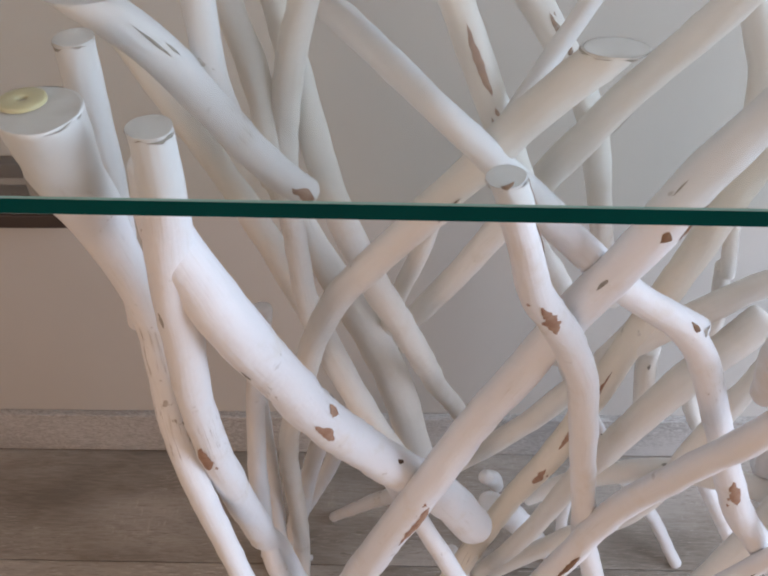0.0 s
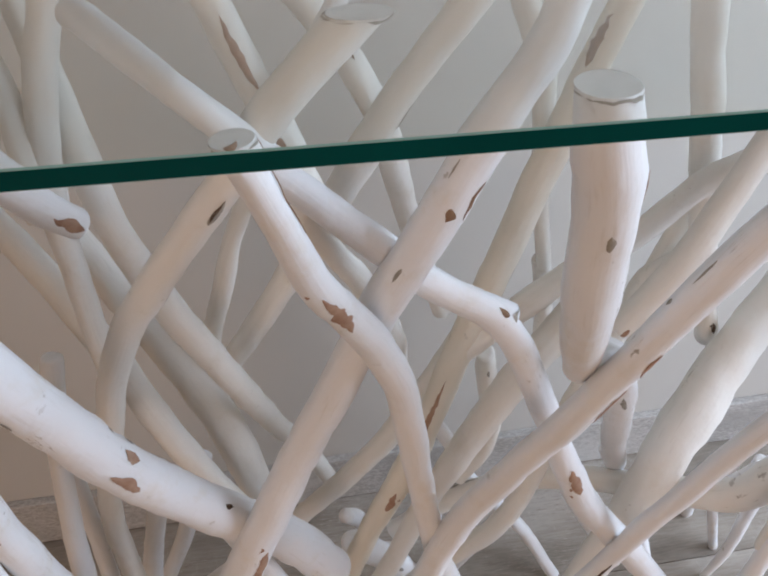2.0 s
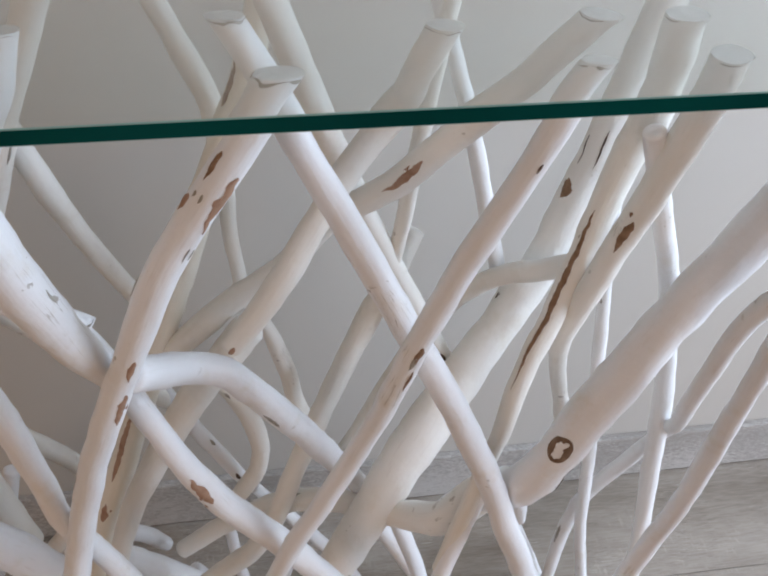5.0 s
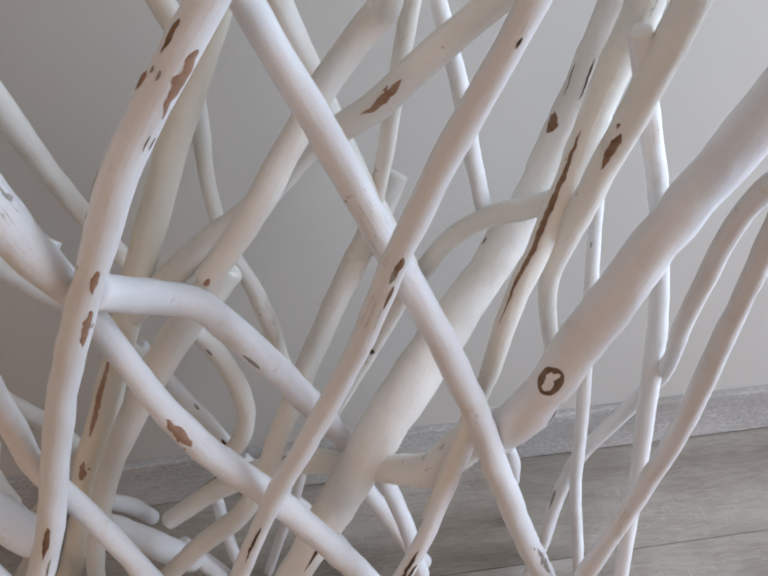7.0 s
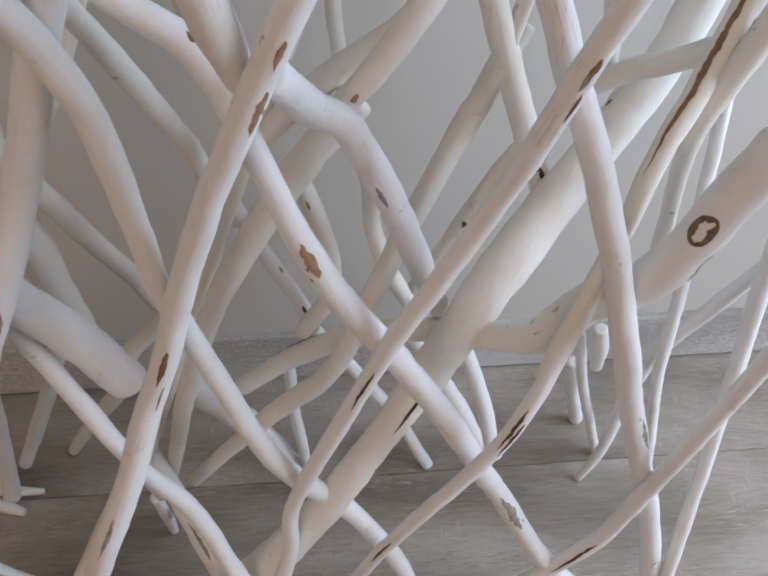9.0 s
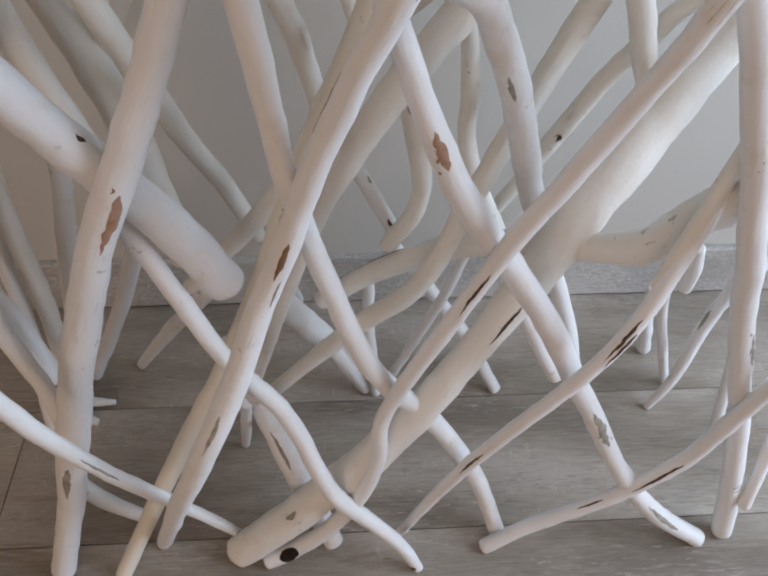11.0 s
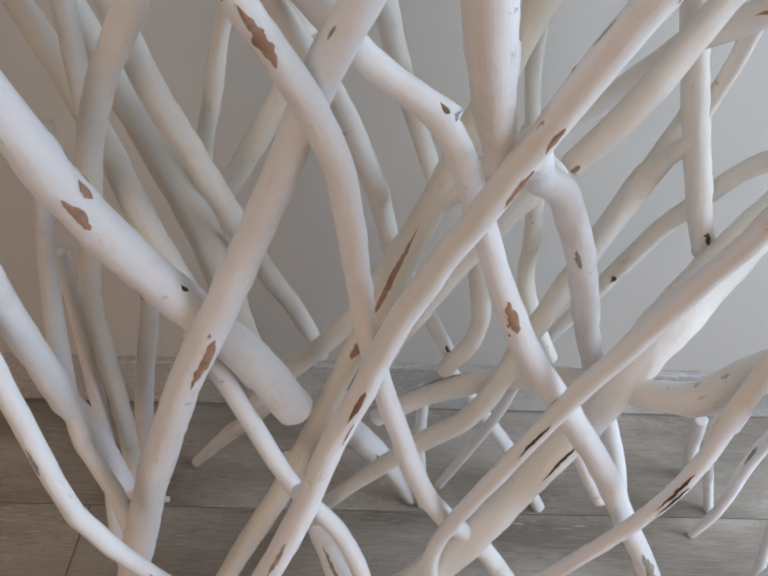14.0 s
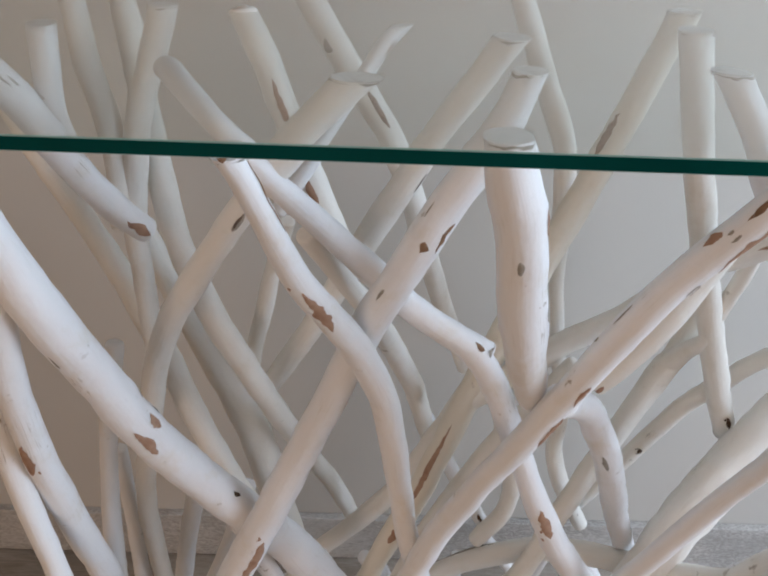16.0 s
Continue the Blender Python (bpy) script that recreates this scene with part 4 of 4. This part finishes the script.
s15_limb = limb("branch", [(0.4999, 0.1181, 0.8150, 0.0050), (0.4951, 0.1893, 0.7229, 0.0050), (0.4941, 0.1993, 0.7077, 0.0051), (0.4941, 0.2115, 0.6855, 0.0052), (0.5000, 0.2323, 0.6402, 0.0053), (0.5141, 0.2652, 0.5789, 0.0055), (0.5479, 0.3220, 0.5054, 0.0056), (0.5975, 0.4132, 0.4007, 0.0068), (0.5859, 0.4564, 0.3085, 0.0076)], seed=56)
n_limb = limb("branch", [(0.2723, 0.3928, 0.8179, 0.0100), (0.2854, 0.4018, 0.7746, 0.0100), (0.3044, 0.4128, 0.7195, 0.0099), (0.3228, 0.4233, 0.6652, 0.0099), (0.3473, 0.4398, 0.5980, 0.0102), (0.3754, 0.4589, 0.5269, 0.0103), (0.4047, 0.4757, 0.4569, 0.0099), (0.4080, 0.4776, 0.4479, 0.0099)], seed=58, cut=(True, False), paint=CREAM_SHADE)
s20_limb = limb("branch", [(0.3689, 0.3981, 0.8178, 0.0057), (0.3942, 0.4182, 0.7435, 0.0057), (0.4053, 0.4281, 0.7084, 0.0060), (0.4182, 0.4407, 0.6655, 0.0065), (0.4330, 0.4612, 0.6099, 0.0068), (0.4492, 0.4828, 0.5543, 0.0069), (0.4521, 0.4858, 0.5454, 0.0069)], seed=59, cut=(True, False))
s21_limb = limb("branch", [(0.3868, 0.3987, 0.8129, 0.0063), (0.3661, 0.4262, 0.6746, 0.0063), (0.3612, 0.4331, 0.6358, 0.0063), (0.3551, 0.4408, 0.5980, 0.0060), (0.3510, 0.4451, 0.5705, 0.0057), (0.3417, 0.4814, 0.5187, 0.0107), (0.3167, 0.4719, 0.4731, 0.0103)], seed=60, paint=CREAM_SHADE)
s22_limb = limb("branch", [(0.1827, 0.4901, 0.8190, 0.0083), (0.2048, 0.4863, 0.7656, 0.0083), (0.2168, 0.4848, 0.7360, 0.0089), (0.2277, 0.4819, 0.7022, 0.0084), (0.2305, 0.4722, 0.6485, 0.0070), (0.2306, 0.4633, 0.6117, 0.0061), (0.2345, 0.4545, 0.5739, 0.0057), (0.2345, 0.4516, 0.5649, 0.0057)], seed=61, cut=(True, False), paint=CREAM_SHADE)
j_limb = limb("branch", [(0.2660, 0.4018, 0.6170, 0.0082), (0.2331, 0.4058, 0.5931, 0.0092), (0.2020, 0.4097, 0.5653, 0.0094), (0.1781, 0.4117, 0.5424, 0.0088), (0.1591, 0.4127, 0.5254, 0.0088)], seed=62, paint=CREAM_SHADE)
s24_limb = limb("branch", [(0.0505, 0.3037, 0.7267, 0.0062), (0.0645, 0.3235, 0.6948, 0.0062), (0.0806, 0.3458, 0.6581, 0.0071), (0.0986, 0.3756, 0.6086, 0.0081), (0.1184, 0.4339, 0.5277, 0.0086), (0.1344, 0.5044, 0.4277, 0.0086), (0.1406, 0.5272, 0.3948, 0.0086)], seed=63, paint=CREAM_SHADE)
spike_limb = limb("branch", [(-0.1868, 0.5353, 0.0180, 0.0079), (-0.1648, 0.5341, 0.0120, 0.0072), (-0.1448, 0.5337, 0.0080, 0.0054), (-0.1257, 0.5348, 0.0050, 0.0035)], seed=64)
l4b_limb = limb("branch", [(-0.0609, 0.5956, 0.2494, 0.0098), (-0.0758, 0.5907, 0.2024, 0.0098), (-0.0859, 0.5880, 0.1683, 0.0099), (-0.1011, 0.5836, 0.1269, 0.0097), (-0.1255, 0.5805, 0.0718, 0.0091), (-0.1561, 0.5783, 0.0074, 0.0081)], seed=65)
tw_limb = limb("branch", [(-0.1252, 0.3756, 0.0796, 0.0097), (-0.1102, 0.3736, 0.0566, 0.0091), (-0.0891, 0.3739, 0.0299, 0.0079), (-0.0671, 0.3761, 0.0050, 0.0066)], seed=68)
dkb_limb = limb("branch", [(-0.0990, 0.3620, 0.8195, 0.0084), (-0.0964, 0.3513, 0.7965, 0.0076), (-0.0944, 0.3437, 0.7795, 0.0075), (-0.0883, 0.3427, 0.7515, 0.0065)], cut=(True, False), seed=69)
lega_limb = limb("branch", [(0.3412, 0.4828, 0.3072, 0.0079), (0.3512, 0.4718, 0.2814, 0.0079), (0.3631, 0.4578, 0.2476, 0.0087), (0.3762, 0.4419, 0.2089, 0.0088), (0.3831, 0.4289, 0.1780, 0.0083), (0.3872, 0.4210, 0.1601, 0.0083)], seed=70)
legb_limb = limb("branch", [(0.3197, 0.5484, 0.2117, 0.0101), (0.3386, 0.5414, 0.1778, 0.0101), (0.3606, 0.5334, 0.1380, 0.0107), (0.3797, 0.5265, 0.1041, 0.0105), (0.3946, 0.5205, 0.0742, 0.0098), (0.4087, 0.5167, 0.0481, 0.0098)], seed=71)
tip_limb = limb("branch", [(0.0637, 0.3457, 0.2288, 0.0051), (0.0606, 0.3599, 0.2029, 0.0051), (0.0484, 0.4145, 0.1023, 0.0058), (0.0362, 0.4668, 0.0040, 0.0051)], seed=73)
qt_limb = limb("branch", [(0.2822, 0.5086, 0.2622, 0.0050), (0.2762, 0.5106, 0.2432, 0.0050), (0.2623, 0.5159, 0.1900, 0.0056), (0.2405, 0.5315, 0.1132, 0.0059), (0.2164, 0.5634, 0.0092, 0.0061)], seed=74)
budt_limb = limb("branch", [(0.4724, 0.4311, 0.3200, 0.0068), (0.4815, 0.4412, 0.2850, 0.0084), (0.4875, 0.4513, 0.2520, 0.0066)], seed=75)
curl_limb = limb("branch", [(0.0801, 0.4863, 0.2576, 0.0082), (0.0809, 0.4885, 0.2544, 0.0082), (0.0928, 0.5147, 0.2137, 0.0092), (0.1023, 0.5389, 0.1656, 0.0079)], seed=76)
knb_limb = limb("branch", [(0.1220, 0.3124, 0.6674, 0.0070), (0.1423, 0.3124, 0.6542, 0.0086), (0.1574, 0.3114, 0.6440, 0.0089)], seed=77, cut=(False, True))
spkb_limb = limb("branch", [(-0.1758, 0.5202, 0.0060, 0.0078), (-0.1597, 0.5141, 0.0050, 0.0072), (-0.1427, 0.5070, 0.0040, 0.0047)], seed=78)
strut_limb = limb("branch", [(0.2400, 0.3950, 0.5730, 0.0125), (0.1876, 0.3823, 0.5115, 0.0118), (0.1324, 0.3727, 0.4181, 0.0092), (0.0979, 0.3770, 0.3184, 0.0080), (0.0725, 0.4076, 0.2123, 0.0068), (0.0598, 0.4228, 0.1593, 0.0060)], seed=81, paint=CREAM_SHADE)
fork_limb = limb("branch", [(0.1700, 0.4170, 0.5480, 0.0100), (0.1438, 0.4295, 0.4790, 0.0098), (0.1030, 0.4584, 0.3775, 0.0096), (0.0366, 0.4732, 0.2875, 0.0092), (0.0050, 0.4800, 0.2450, 0.0088)], seed=82, paint=CREAM_SHADE)

# bare patches, cracks and worn spots in the paint; painted shade at a joint and a hole
chip(log_limb, (-0.0426, 0.2811, 0.6131), 0.0160, 0.0060, WOOD_TAN, 1)
chip(log_limb, (-0.0480, 0.2780, 0.5985), 0.0300, 0.0060, WOOD_TAN, 2)
chip(log_limb, (-0.0487, 0.2815, 0.6292), 0.0078, 0.0016, WOOD_GREY, 3)
chip(log_limb, (-0.0436, 0.2904, 0.6122), 0.0092, 0.0014, WOOD_GREY, 4)
chip(log_limb, (-0.0045, 0.3163, 0.5168), 0.0087, 0.0033, WOOD_DARK, 5)
chip(log_limb, (-0.0764, 0.2460, 0.6823), 0.0108, 0.0020, WOOD_GREY, 6)
chip(prong_limb, (-0.1110, 0.2560, 0.5980), 0.0294, 0.0077, WOOD_TAN, 7)
chip(prong_limb, (-0.1048, 0.2385, 0.7200), 0.0098, 0.0019, WOOD_GREY, 8)
chip(s_limb, (0.0613, 0.2526, 0.7097), 0.0430, 0.0064, WOOD_TAN, 9)
chip(s_limb, (0.0429, 0.2206, 0.7871), 0.0451, 0.0012, WOOD_BROWN, 12)
chip(s_limb, (0.0291, 0.2040, 0.8108), 0.0069, 0.0037, WOOD_BROWN, 13)
chip(x_limb, (0.0017, 0.3020, 0.4629), 0.0494, 0.0075, WOOD_TAN, 14)
chip(x_limb, (0.0908, 0.2866, 0.6982), 0.0085, 0.0018, WOOD_GREY, 15)
chip(x_limb, (0.1163, 0.2864, 0.7524), 0.0097, 0.0009, WOOD_GREY, 16)
chip(x_limb, (-0.0976, 0.3187, 0.1620), 0.0479, 0.0070, WOOD_GREY, 17)
chip(x_limb, (0.1142, 0.2823, 0.7332), 0.0065, 0.0045, WOOD_BROWN, 18)
chip(x_limb, (0.1252, 0.2834, 0.7383), 0.0193, 0.0032, WOOD_BROWN, 19)
chip(kk_limb, (0.1075, 0.3830, 0.4100), 0.0220, 0.0055, WOOD_TAN, 95)
chip(kk_limb, (0.1351, 0.3939, 0.4784), 0.0820, 0.0046, WOOD_TAN, 20)
chip(kk_limb, (0.2456, 0.4455, 0.7364), 0.0367, 0.0073, WOOD_BROWN, 21)
chip(y_limb, (0.2386, 0.2247, 0.7729), 0.0102, 0.0048, WOOD_TAN, 22)
chip(y_limb, (0.2529, 0.2190, 0.7892), 0.0152, 0.0032, WOOD_BROWN, 23)
chip(y_limb, (0.2496, 0.2217, 0.7669), 0.0342, 0.0056, WOOD_TAN, 24)
chip(y_limb, (0.2447, 0.2218, 0.7769), 0.0037, 0.0015, WOOD_GREY, 25)
chip(y_limb, (0.2436, 0.2207, 0.7709), 0.0055, 0.0015, WOOD_GREY, 26)
chip(y_limb, (0.1947, 0.2381, 0.6704), 0.0162, 0.0036, WOOD_TAN, 27)
chip(y_limb, (0.1835, 0.2441, 0.6412), 0.0268, 0.0047, WOOD_TAN, 28)
chip(y_limb, (0.2352, 0.2273, 0.7408), 0.0069, 0.0010, WOOD_GREY, 29)
chip(y_limb, (0.1088, 0.2822, 0.4468), 0.0358, 0.0040, WOOD_BROWN, 30)
chip(y_limb, (0.0518, 0.2584, 0.3043), 0.0399, 0.0035, WOOD_GREY, 31)
chip(y_limb, (0.1017, 0.2823, 0.4185), 0.0236, 0.0016, WOOD_GREY, 32)
chip(y_limb, (0.2090, 0.2349, 0.7215), 0.0133, 0.0011, WOOD_GREY, 33)
chip(y_limb, (0.1998, 0.2405, 0.7034), 0.0037, 0.0021, WOOD_GREY, 34)
chip(y_limb, (0.2332, 0.2253, 0.7418), 0.0087, 0.0008, WOOD_GREY, 35)
chip(arch_limb, (0.2524, 0.3372, 0.5382), 0.0265, 0.0040, WOOD_GREY, 36)
chip(r_limb, (0.2056, 0.2947, 0.5192), 0.0300, 0.0078, WOOD_TAN, 37)
chip(r_limb, (0.3730, 0.3124, 0.2158), 0.0585, 0.0077, WOOD_GREY, 38)
chip(r_limb, (0.4679, 0.3082, 0.0661), 0.0672, 0.0050, WOOD_GREY, 39)
chip(r_limb, (0.1523, 0.3046, 0.6538), 0.0076, 0.0039, WOOD_BROWN, 40)
chip(w_limb, (0.3412, 0.2446, 0.6615), 0.0139, 0.0038, WOOD_BROWN, 41)
chip(w_limb, (0.3368, 0.2464, 0.6507), 0.0108, 0.0029, WOOD_GREY, 42)
chip(w_limb, (0.3349, 0.2515, 0.6372), 0.0190, 0.0020, WOOD_BROWN, 43)
chip(w_limb, (0.3850, 0.2208, 0.7727), 0.0052, 0.0015, WOOD_DARK, 44)
chip(w_limb, (0.2395, 0.2953, 0.4025), 0.0480, 0.0023, WOOD_DARK, 45)
chip(s7_limb, (0.2150, 0.2960, 0.0125), 0.0080, 0.0050, WOOD_DARK, 96)
hole_patch(w_limb, (0.0900, 0.3080, 0.0290), 0.0250, 0.0135, 8)
chip(w_limb, (0.1763, 0.3175, 0.1967), 0.0416, 0.0026, WOOD_DARK, 46)
chip(z_limb, (0.4493, 0.2766, 0.5158), 0.0220, 0.0015, WOOD_DARK, 49)
chip(m_limb, (0.4930, 0.4557, 0.6400), 0.0177, 0.0103, WOOD_BROWN, 50)
chip(m_limb, (0.5010, 0.4528, 0.6729), 0.0267, 0.0014, WOOD_DARK, 51)
chip(m_limb, (0.5100, 0.4438, 0.6739), 0.0340, 0.0014, WOOD_DARK, 52)
chip(m_limb, (0.4463, 0.4665, 0.5326), 0.0066, 0.0041, WOOD_DARK, 53)
chip(m_limb, (0.0941, 0.3163, 0.0892), 0.0156, 0.0057, WOOD_GREY, 54)
chip(m_limb, (0.2824, 0.3466, 0.3104), 0.0449, 0.0032, WOOD_DARK, 55)
chip(groove_limb, (0.4484, 0.3439, 0.6096), 0.1409, 0.0044, WOOD_BROWN, 56)
chip(groove_limb, (0.4683, 0.3447, 0.6278), 0.0317, 0.0019, WOOD_DARK, 57)
chip(mark_limb, (0.4760, 0.3152, 0.6775), 0.0282, 0.0056, WOOD_BROWN, 58)
chip(tan_limb, (0.3495, 0.3744, 0.6951), 0.0360, 0.0050, WOOD_TAN, 59)
chip(ur1_limb, (0.0336, 0.3582, 0.7736), 0.0344, 0.0040, WOOD_TAN, 60)
chip(ur1_limb, (0.0467, 0.3554, 0.7326), 0.0342, 0.0049, WOOD_TAN, 61)
chip(ur4_limb, (0.0867, 0.4323, 0.7540), 0.0305, 0.0050, WOOD_BROWN, 62)
chip(ur4_limb, (0.0501, 0.4583, 0.7897), 0.0112, 0.0060, WOOD_GREY, 63)
chip(dk_limb, (-0.0560, 0.3505, 0.7036), 0.0184, 0.0061, WOOD_TAN, 64)
chip(dk_limb, (-0.1150, 0.3244, 0.8048), 0.0194, 0.0013, WOOD_GREY, 65)
chip(dk_limb, (-0.1040, 0.3286, 0.7938), 0.0069, 0.0018, WOOD_GREY, 66)
chip(o_limb, (0.0173, 0.2866, 0.7436), 0.0130, 0.0023, WOOD_DARK, 67)
chip(o_limb, (0.0193, 0.2847, 0.7456), 0.0168, 0.0031, WOOD_GREY, 68)
chip(v_limb, (0.4617, 0.2985, 0.3299), 0.0467, 0.0049, WOOD_GREY, 69)
chip(s9_limb, (0.4391, 0.3006, 0.1517), 0.0618, 0.0027, WOOD_DARK, 72)
chip(s9_limb, (0.3865, 0.3111, 0.0951), 0.0315, 0.0019, WOOD_DARK, 73)
chip(s8_limb, (0.3455, 0.2784, 0.3617), 0.0442, 0.0024, WOOD_DARK, 74)
chip(s8_limb, (0.2544, 0.2884, 0.2077), 0.0395, 0.0021, WOOD_DARK, 75)
chip(s8_limb, (0.3455, 0.2776, 0.3526), 0.0364, 0.0029, WOOD_DARK, 76)
chip(padstump_limb, (-0.1014, 0.2470, 0.4274), 0.0246, 0.0038, WOOD_GREY, 77)
chip(padstump_limb, (-0.0441, 0.2724, 0.2444), 0.0567, 0.0023, WOOD_GREY, 78)
chip(stump_limb, (0.1529, 0.2141, 0.7606), 0.0082, 0.0028, WOOD_GREY, 79)
chip(stump_limb, (0.1619, 0.2150, 0.7795), 0.0143, 0.0022, WOOD_TAN, 80)
chip(stump_limb, (0.1699, 0.2321, 0.7228), 0.0106, 0.0013, WOOD_GREY, 81)
chip(q_limb, (0.3555, 0.5271, 0.3766), 0.0092, 0.0049, WOOD_DARK, 82)
chip(s6_limb, (0.0859, 0.3698, 0.1269), 0.0509, 0.0039, WOOD_GREY, 83)
chip(k_limb, (0.2367, 0.3253, 0.6114), 0.0075, 0.0040, WOOD_TAN, 84)
chip(s1_limb, (0.2010, 0.5154, 0.2878), 0.0152, 0.0039, WOOD_DARK, 85)
chip(s1_limb, (0.1781, 0.5182, 0.3416), 0.0099, 0.0033, WOOD_GREY, 86)
chip(hook_limb, (0.2071, 0.4746, 0.4432), 0.0184, 0.0026, WOOD_GREY, 87)
chip(h_limb, (0.1942, 0.4997, 0.2602), 0.0603, 0.0044, WOOD_GREY, 88)
chip(h_limb, (0.2590, 0.4659, 0.3081), 0.0223, 0.0054, WOOD_GREY, 89)
chip(ur5_limb, (0.1147, 0.3889, 0.7214), 0.0183, 0.0018, WOOD_GREY, 90)
# dark spot at the branch's lower end paints in the joint's contact shade
chip(n_limb, (0.4022, 0.4638, 0.4681), 0.0199, 0.0042, WOOD_DARK, 91)
chip(s10_limb, (0.5568, 0.4997, 0.1570), 0.0353, 0.0043, WOOD_GREY, 92)
chip(log3_limb, (0.1309, 0.4848, 0.1578), 0.0210, 0.0042, WOOD_GREY, 93)
chip(s13_limb, (0.5351, 0.4523, 0.5279), 0.0065, 0.0016, WOOD_GREY, 94)

knot(z_limb, (0.4395, 0.2745, 0.5440), 0.0225, 0.0165, 0.0042, WOOD_KNOT, 1)
knot(v_limb, (0.5316, 0.3140, 0.1124), 0.0125, 0.0100, 0.0008, WOOD_GREY, 2)
worn_rim(prong_limb, 0, 3)
worn_rim(padstump_limb, 0, 4)
worn_rim(s_limb, 0, 5)
worn_rim(x_limb, 1, 6)
worn_rim(y_limb, 1, 7)
worn_rim(w_limb, 0, 8)
worn_rim(w_limb, 1, 8)
worn_rim(v_limb, 0, 9)
worn_rim(stump_limb, 0, 10)
worn_rim(o_limb, 0, 11)
worn_rim(ct_limb, 0, 12)
worn_rim(n_limb, 0, 13)
worn_rim(ur3_limb, 0, 14)
worn_rim(kk_limb, 0, 17)
worn_rim(ur5_limb, 0, 18)
worn_rim(z_limb, 0, 19)
worn_rim(m_limb, 1, 22)
worn_rim(s20_limb, 0, 25)
worn_rim(s22_limb, 0, 27)
worn_rim(ur1_limb, 0, 28)
worn_rim(hh1_limb, 0, 30)
worn_rim(hh2_limb, 0, 31)
worn_rim(ff_limb, 0, 32)
worn_rim(tan_limb, 1, 60)
worn_rim(groove_limb, 1, 64)
worn_rim(mark_limb, 1, 65)
worn_rim(k_limb, 1, 66)
worn_rim(knb_limb, 1, 73)
# yellowed rubber bumper between a sawn end and the glass
def bumper(x, y, z, r):
    bm = bmesh.new()
    n = 32
    prof = ((0.22 * r, 0.0), (0.22 * r, 0.0012), (0.3 * r, 0.0016), (0.9 * r, 0.0016), (r, 0.0011), (r, 0.0))
    loops = [[bm.verts.new((x + q * math.cos(2 * math.pi * k / n), y + q * math.sin(2 * math.pi * k / n), z + h)) for k in range(n)] for q, h in prof]
    for a, b in zip(loops, loops[1:]):
        for k in range(n):
            bm.faces.new((a[k], a[(k + 1) % n], b[(k + 1) % n], b[k]))
    return part("bumper", bm, RUBBER, table, "yellowed clear rubber bumper with a hole")


bumper(-0.1333, 0.2418, 0.8181, 0.0083)


# glass top: a sheet with a ground edge, resting on the sawn ends
def sheet(x0, x1, yf0, yf1, yb, z0, z1):
    """Sheet whose front edge runs from (x0, yf0) to (x1, yf1); the top and bottom are clear, the narrow sides are green."""
    c = 0.0005
    bm = bmesh.new()
    rings = []
    for z, inset in ((z0, c), (z0 + c, 0), (z1 - c, 0), (z1, c)):
        rings.append([bm.verts.new(v) for v in ((x0 + inset, yf0 + inset, z), (x1 - inset, yf1 + inset, z), (x1 - inset, yb - inset, z), (x0 + inset, yb - inset, z))])
    bm.faces.new(rings[0][::-1])
    bm.faces.new(rings[-1])
    for i, (a, b) in enumerate(zip(rings, rings[1:])):
        for k in range(4):
            f = bm.faces.new((a[k], a[(k + 1) % 4], b[(k + 1) % 4], b[k]))
            f.material_index = (2, 1, 2)[i]
    return bm


top = part("glass_top", sheet(-0.700, 1.15, 0.1913, 0.1432, 0.68, GLASS_TOP - 0.0060, GLASS_TOP), [GLASS, EDGE, ARRIS_GLINT], table, "clear glass sheet with dark green polished edges", False)
top.visible_shadow = False

# ---- floor boards ----
floor = tagged(new("floor"), "grey-brown limed oak laminate floor boards", "floor", kind="structure")
PLANK = 0.1800
edges = [0.5282 + PLANK * k for k in range(-20, 3)]
rng = random.Random(5)
SEAMS = {0: -0.64, -1: -0.223, -2: -0.75}
for k, ya in enumerate(edges, -20):
    yb = min(ya + PLANK, WALL_Y - 0.004)
    if ya > WALL_Y - 0.02 or ya < Y0 - PLANK:
        continue
    ya = max(ya, Y0)
    x = SEAMS.get(k, -0.6 - rng.uniform(0, 1.2)) - 1.85
    while x < X0 - 1.85:
        x += 1.85
    while x < X1:
        xa, xb = max(x, X0), min(x + 1.85, X1)
        if xb - xa > 0.02:
            bm = box(xa + 0.0006, ya + 0.0006, -0.009, xb - 0.0006, yb - 0.0006, 0.0, 0.0009)
            part("board", bm, BOARD_PALE if k == -1 and xb < 0 else BOARD, floor, "", False)
        x += 1.85
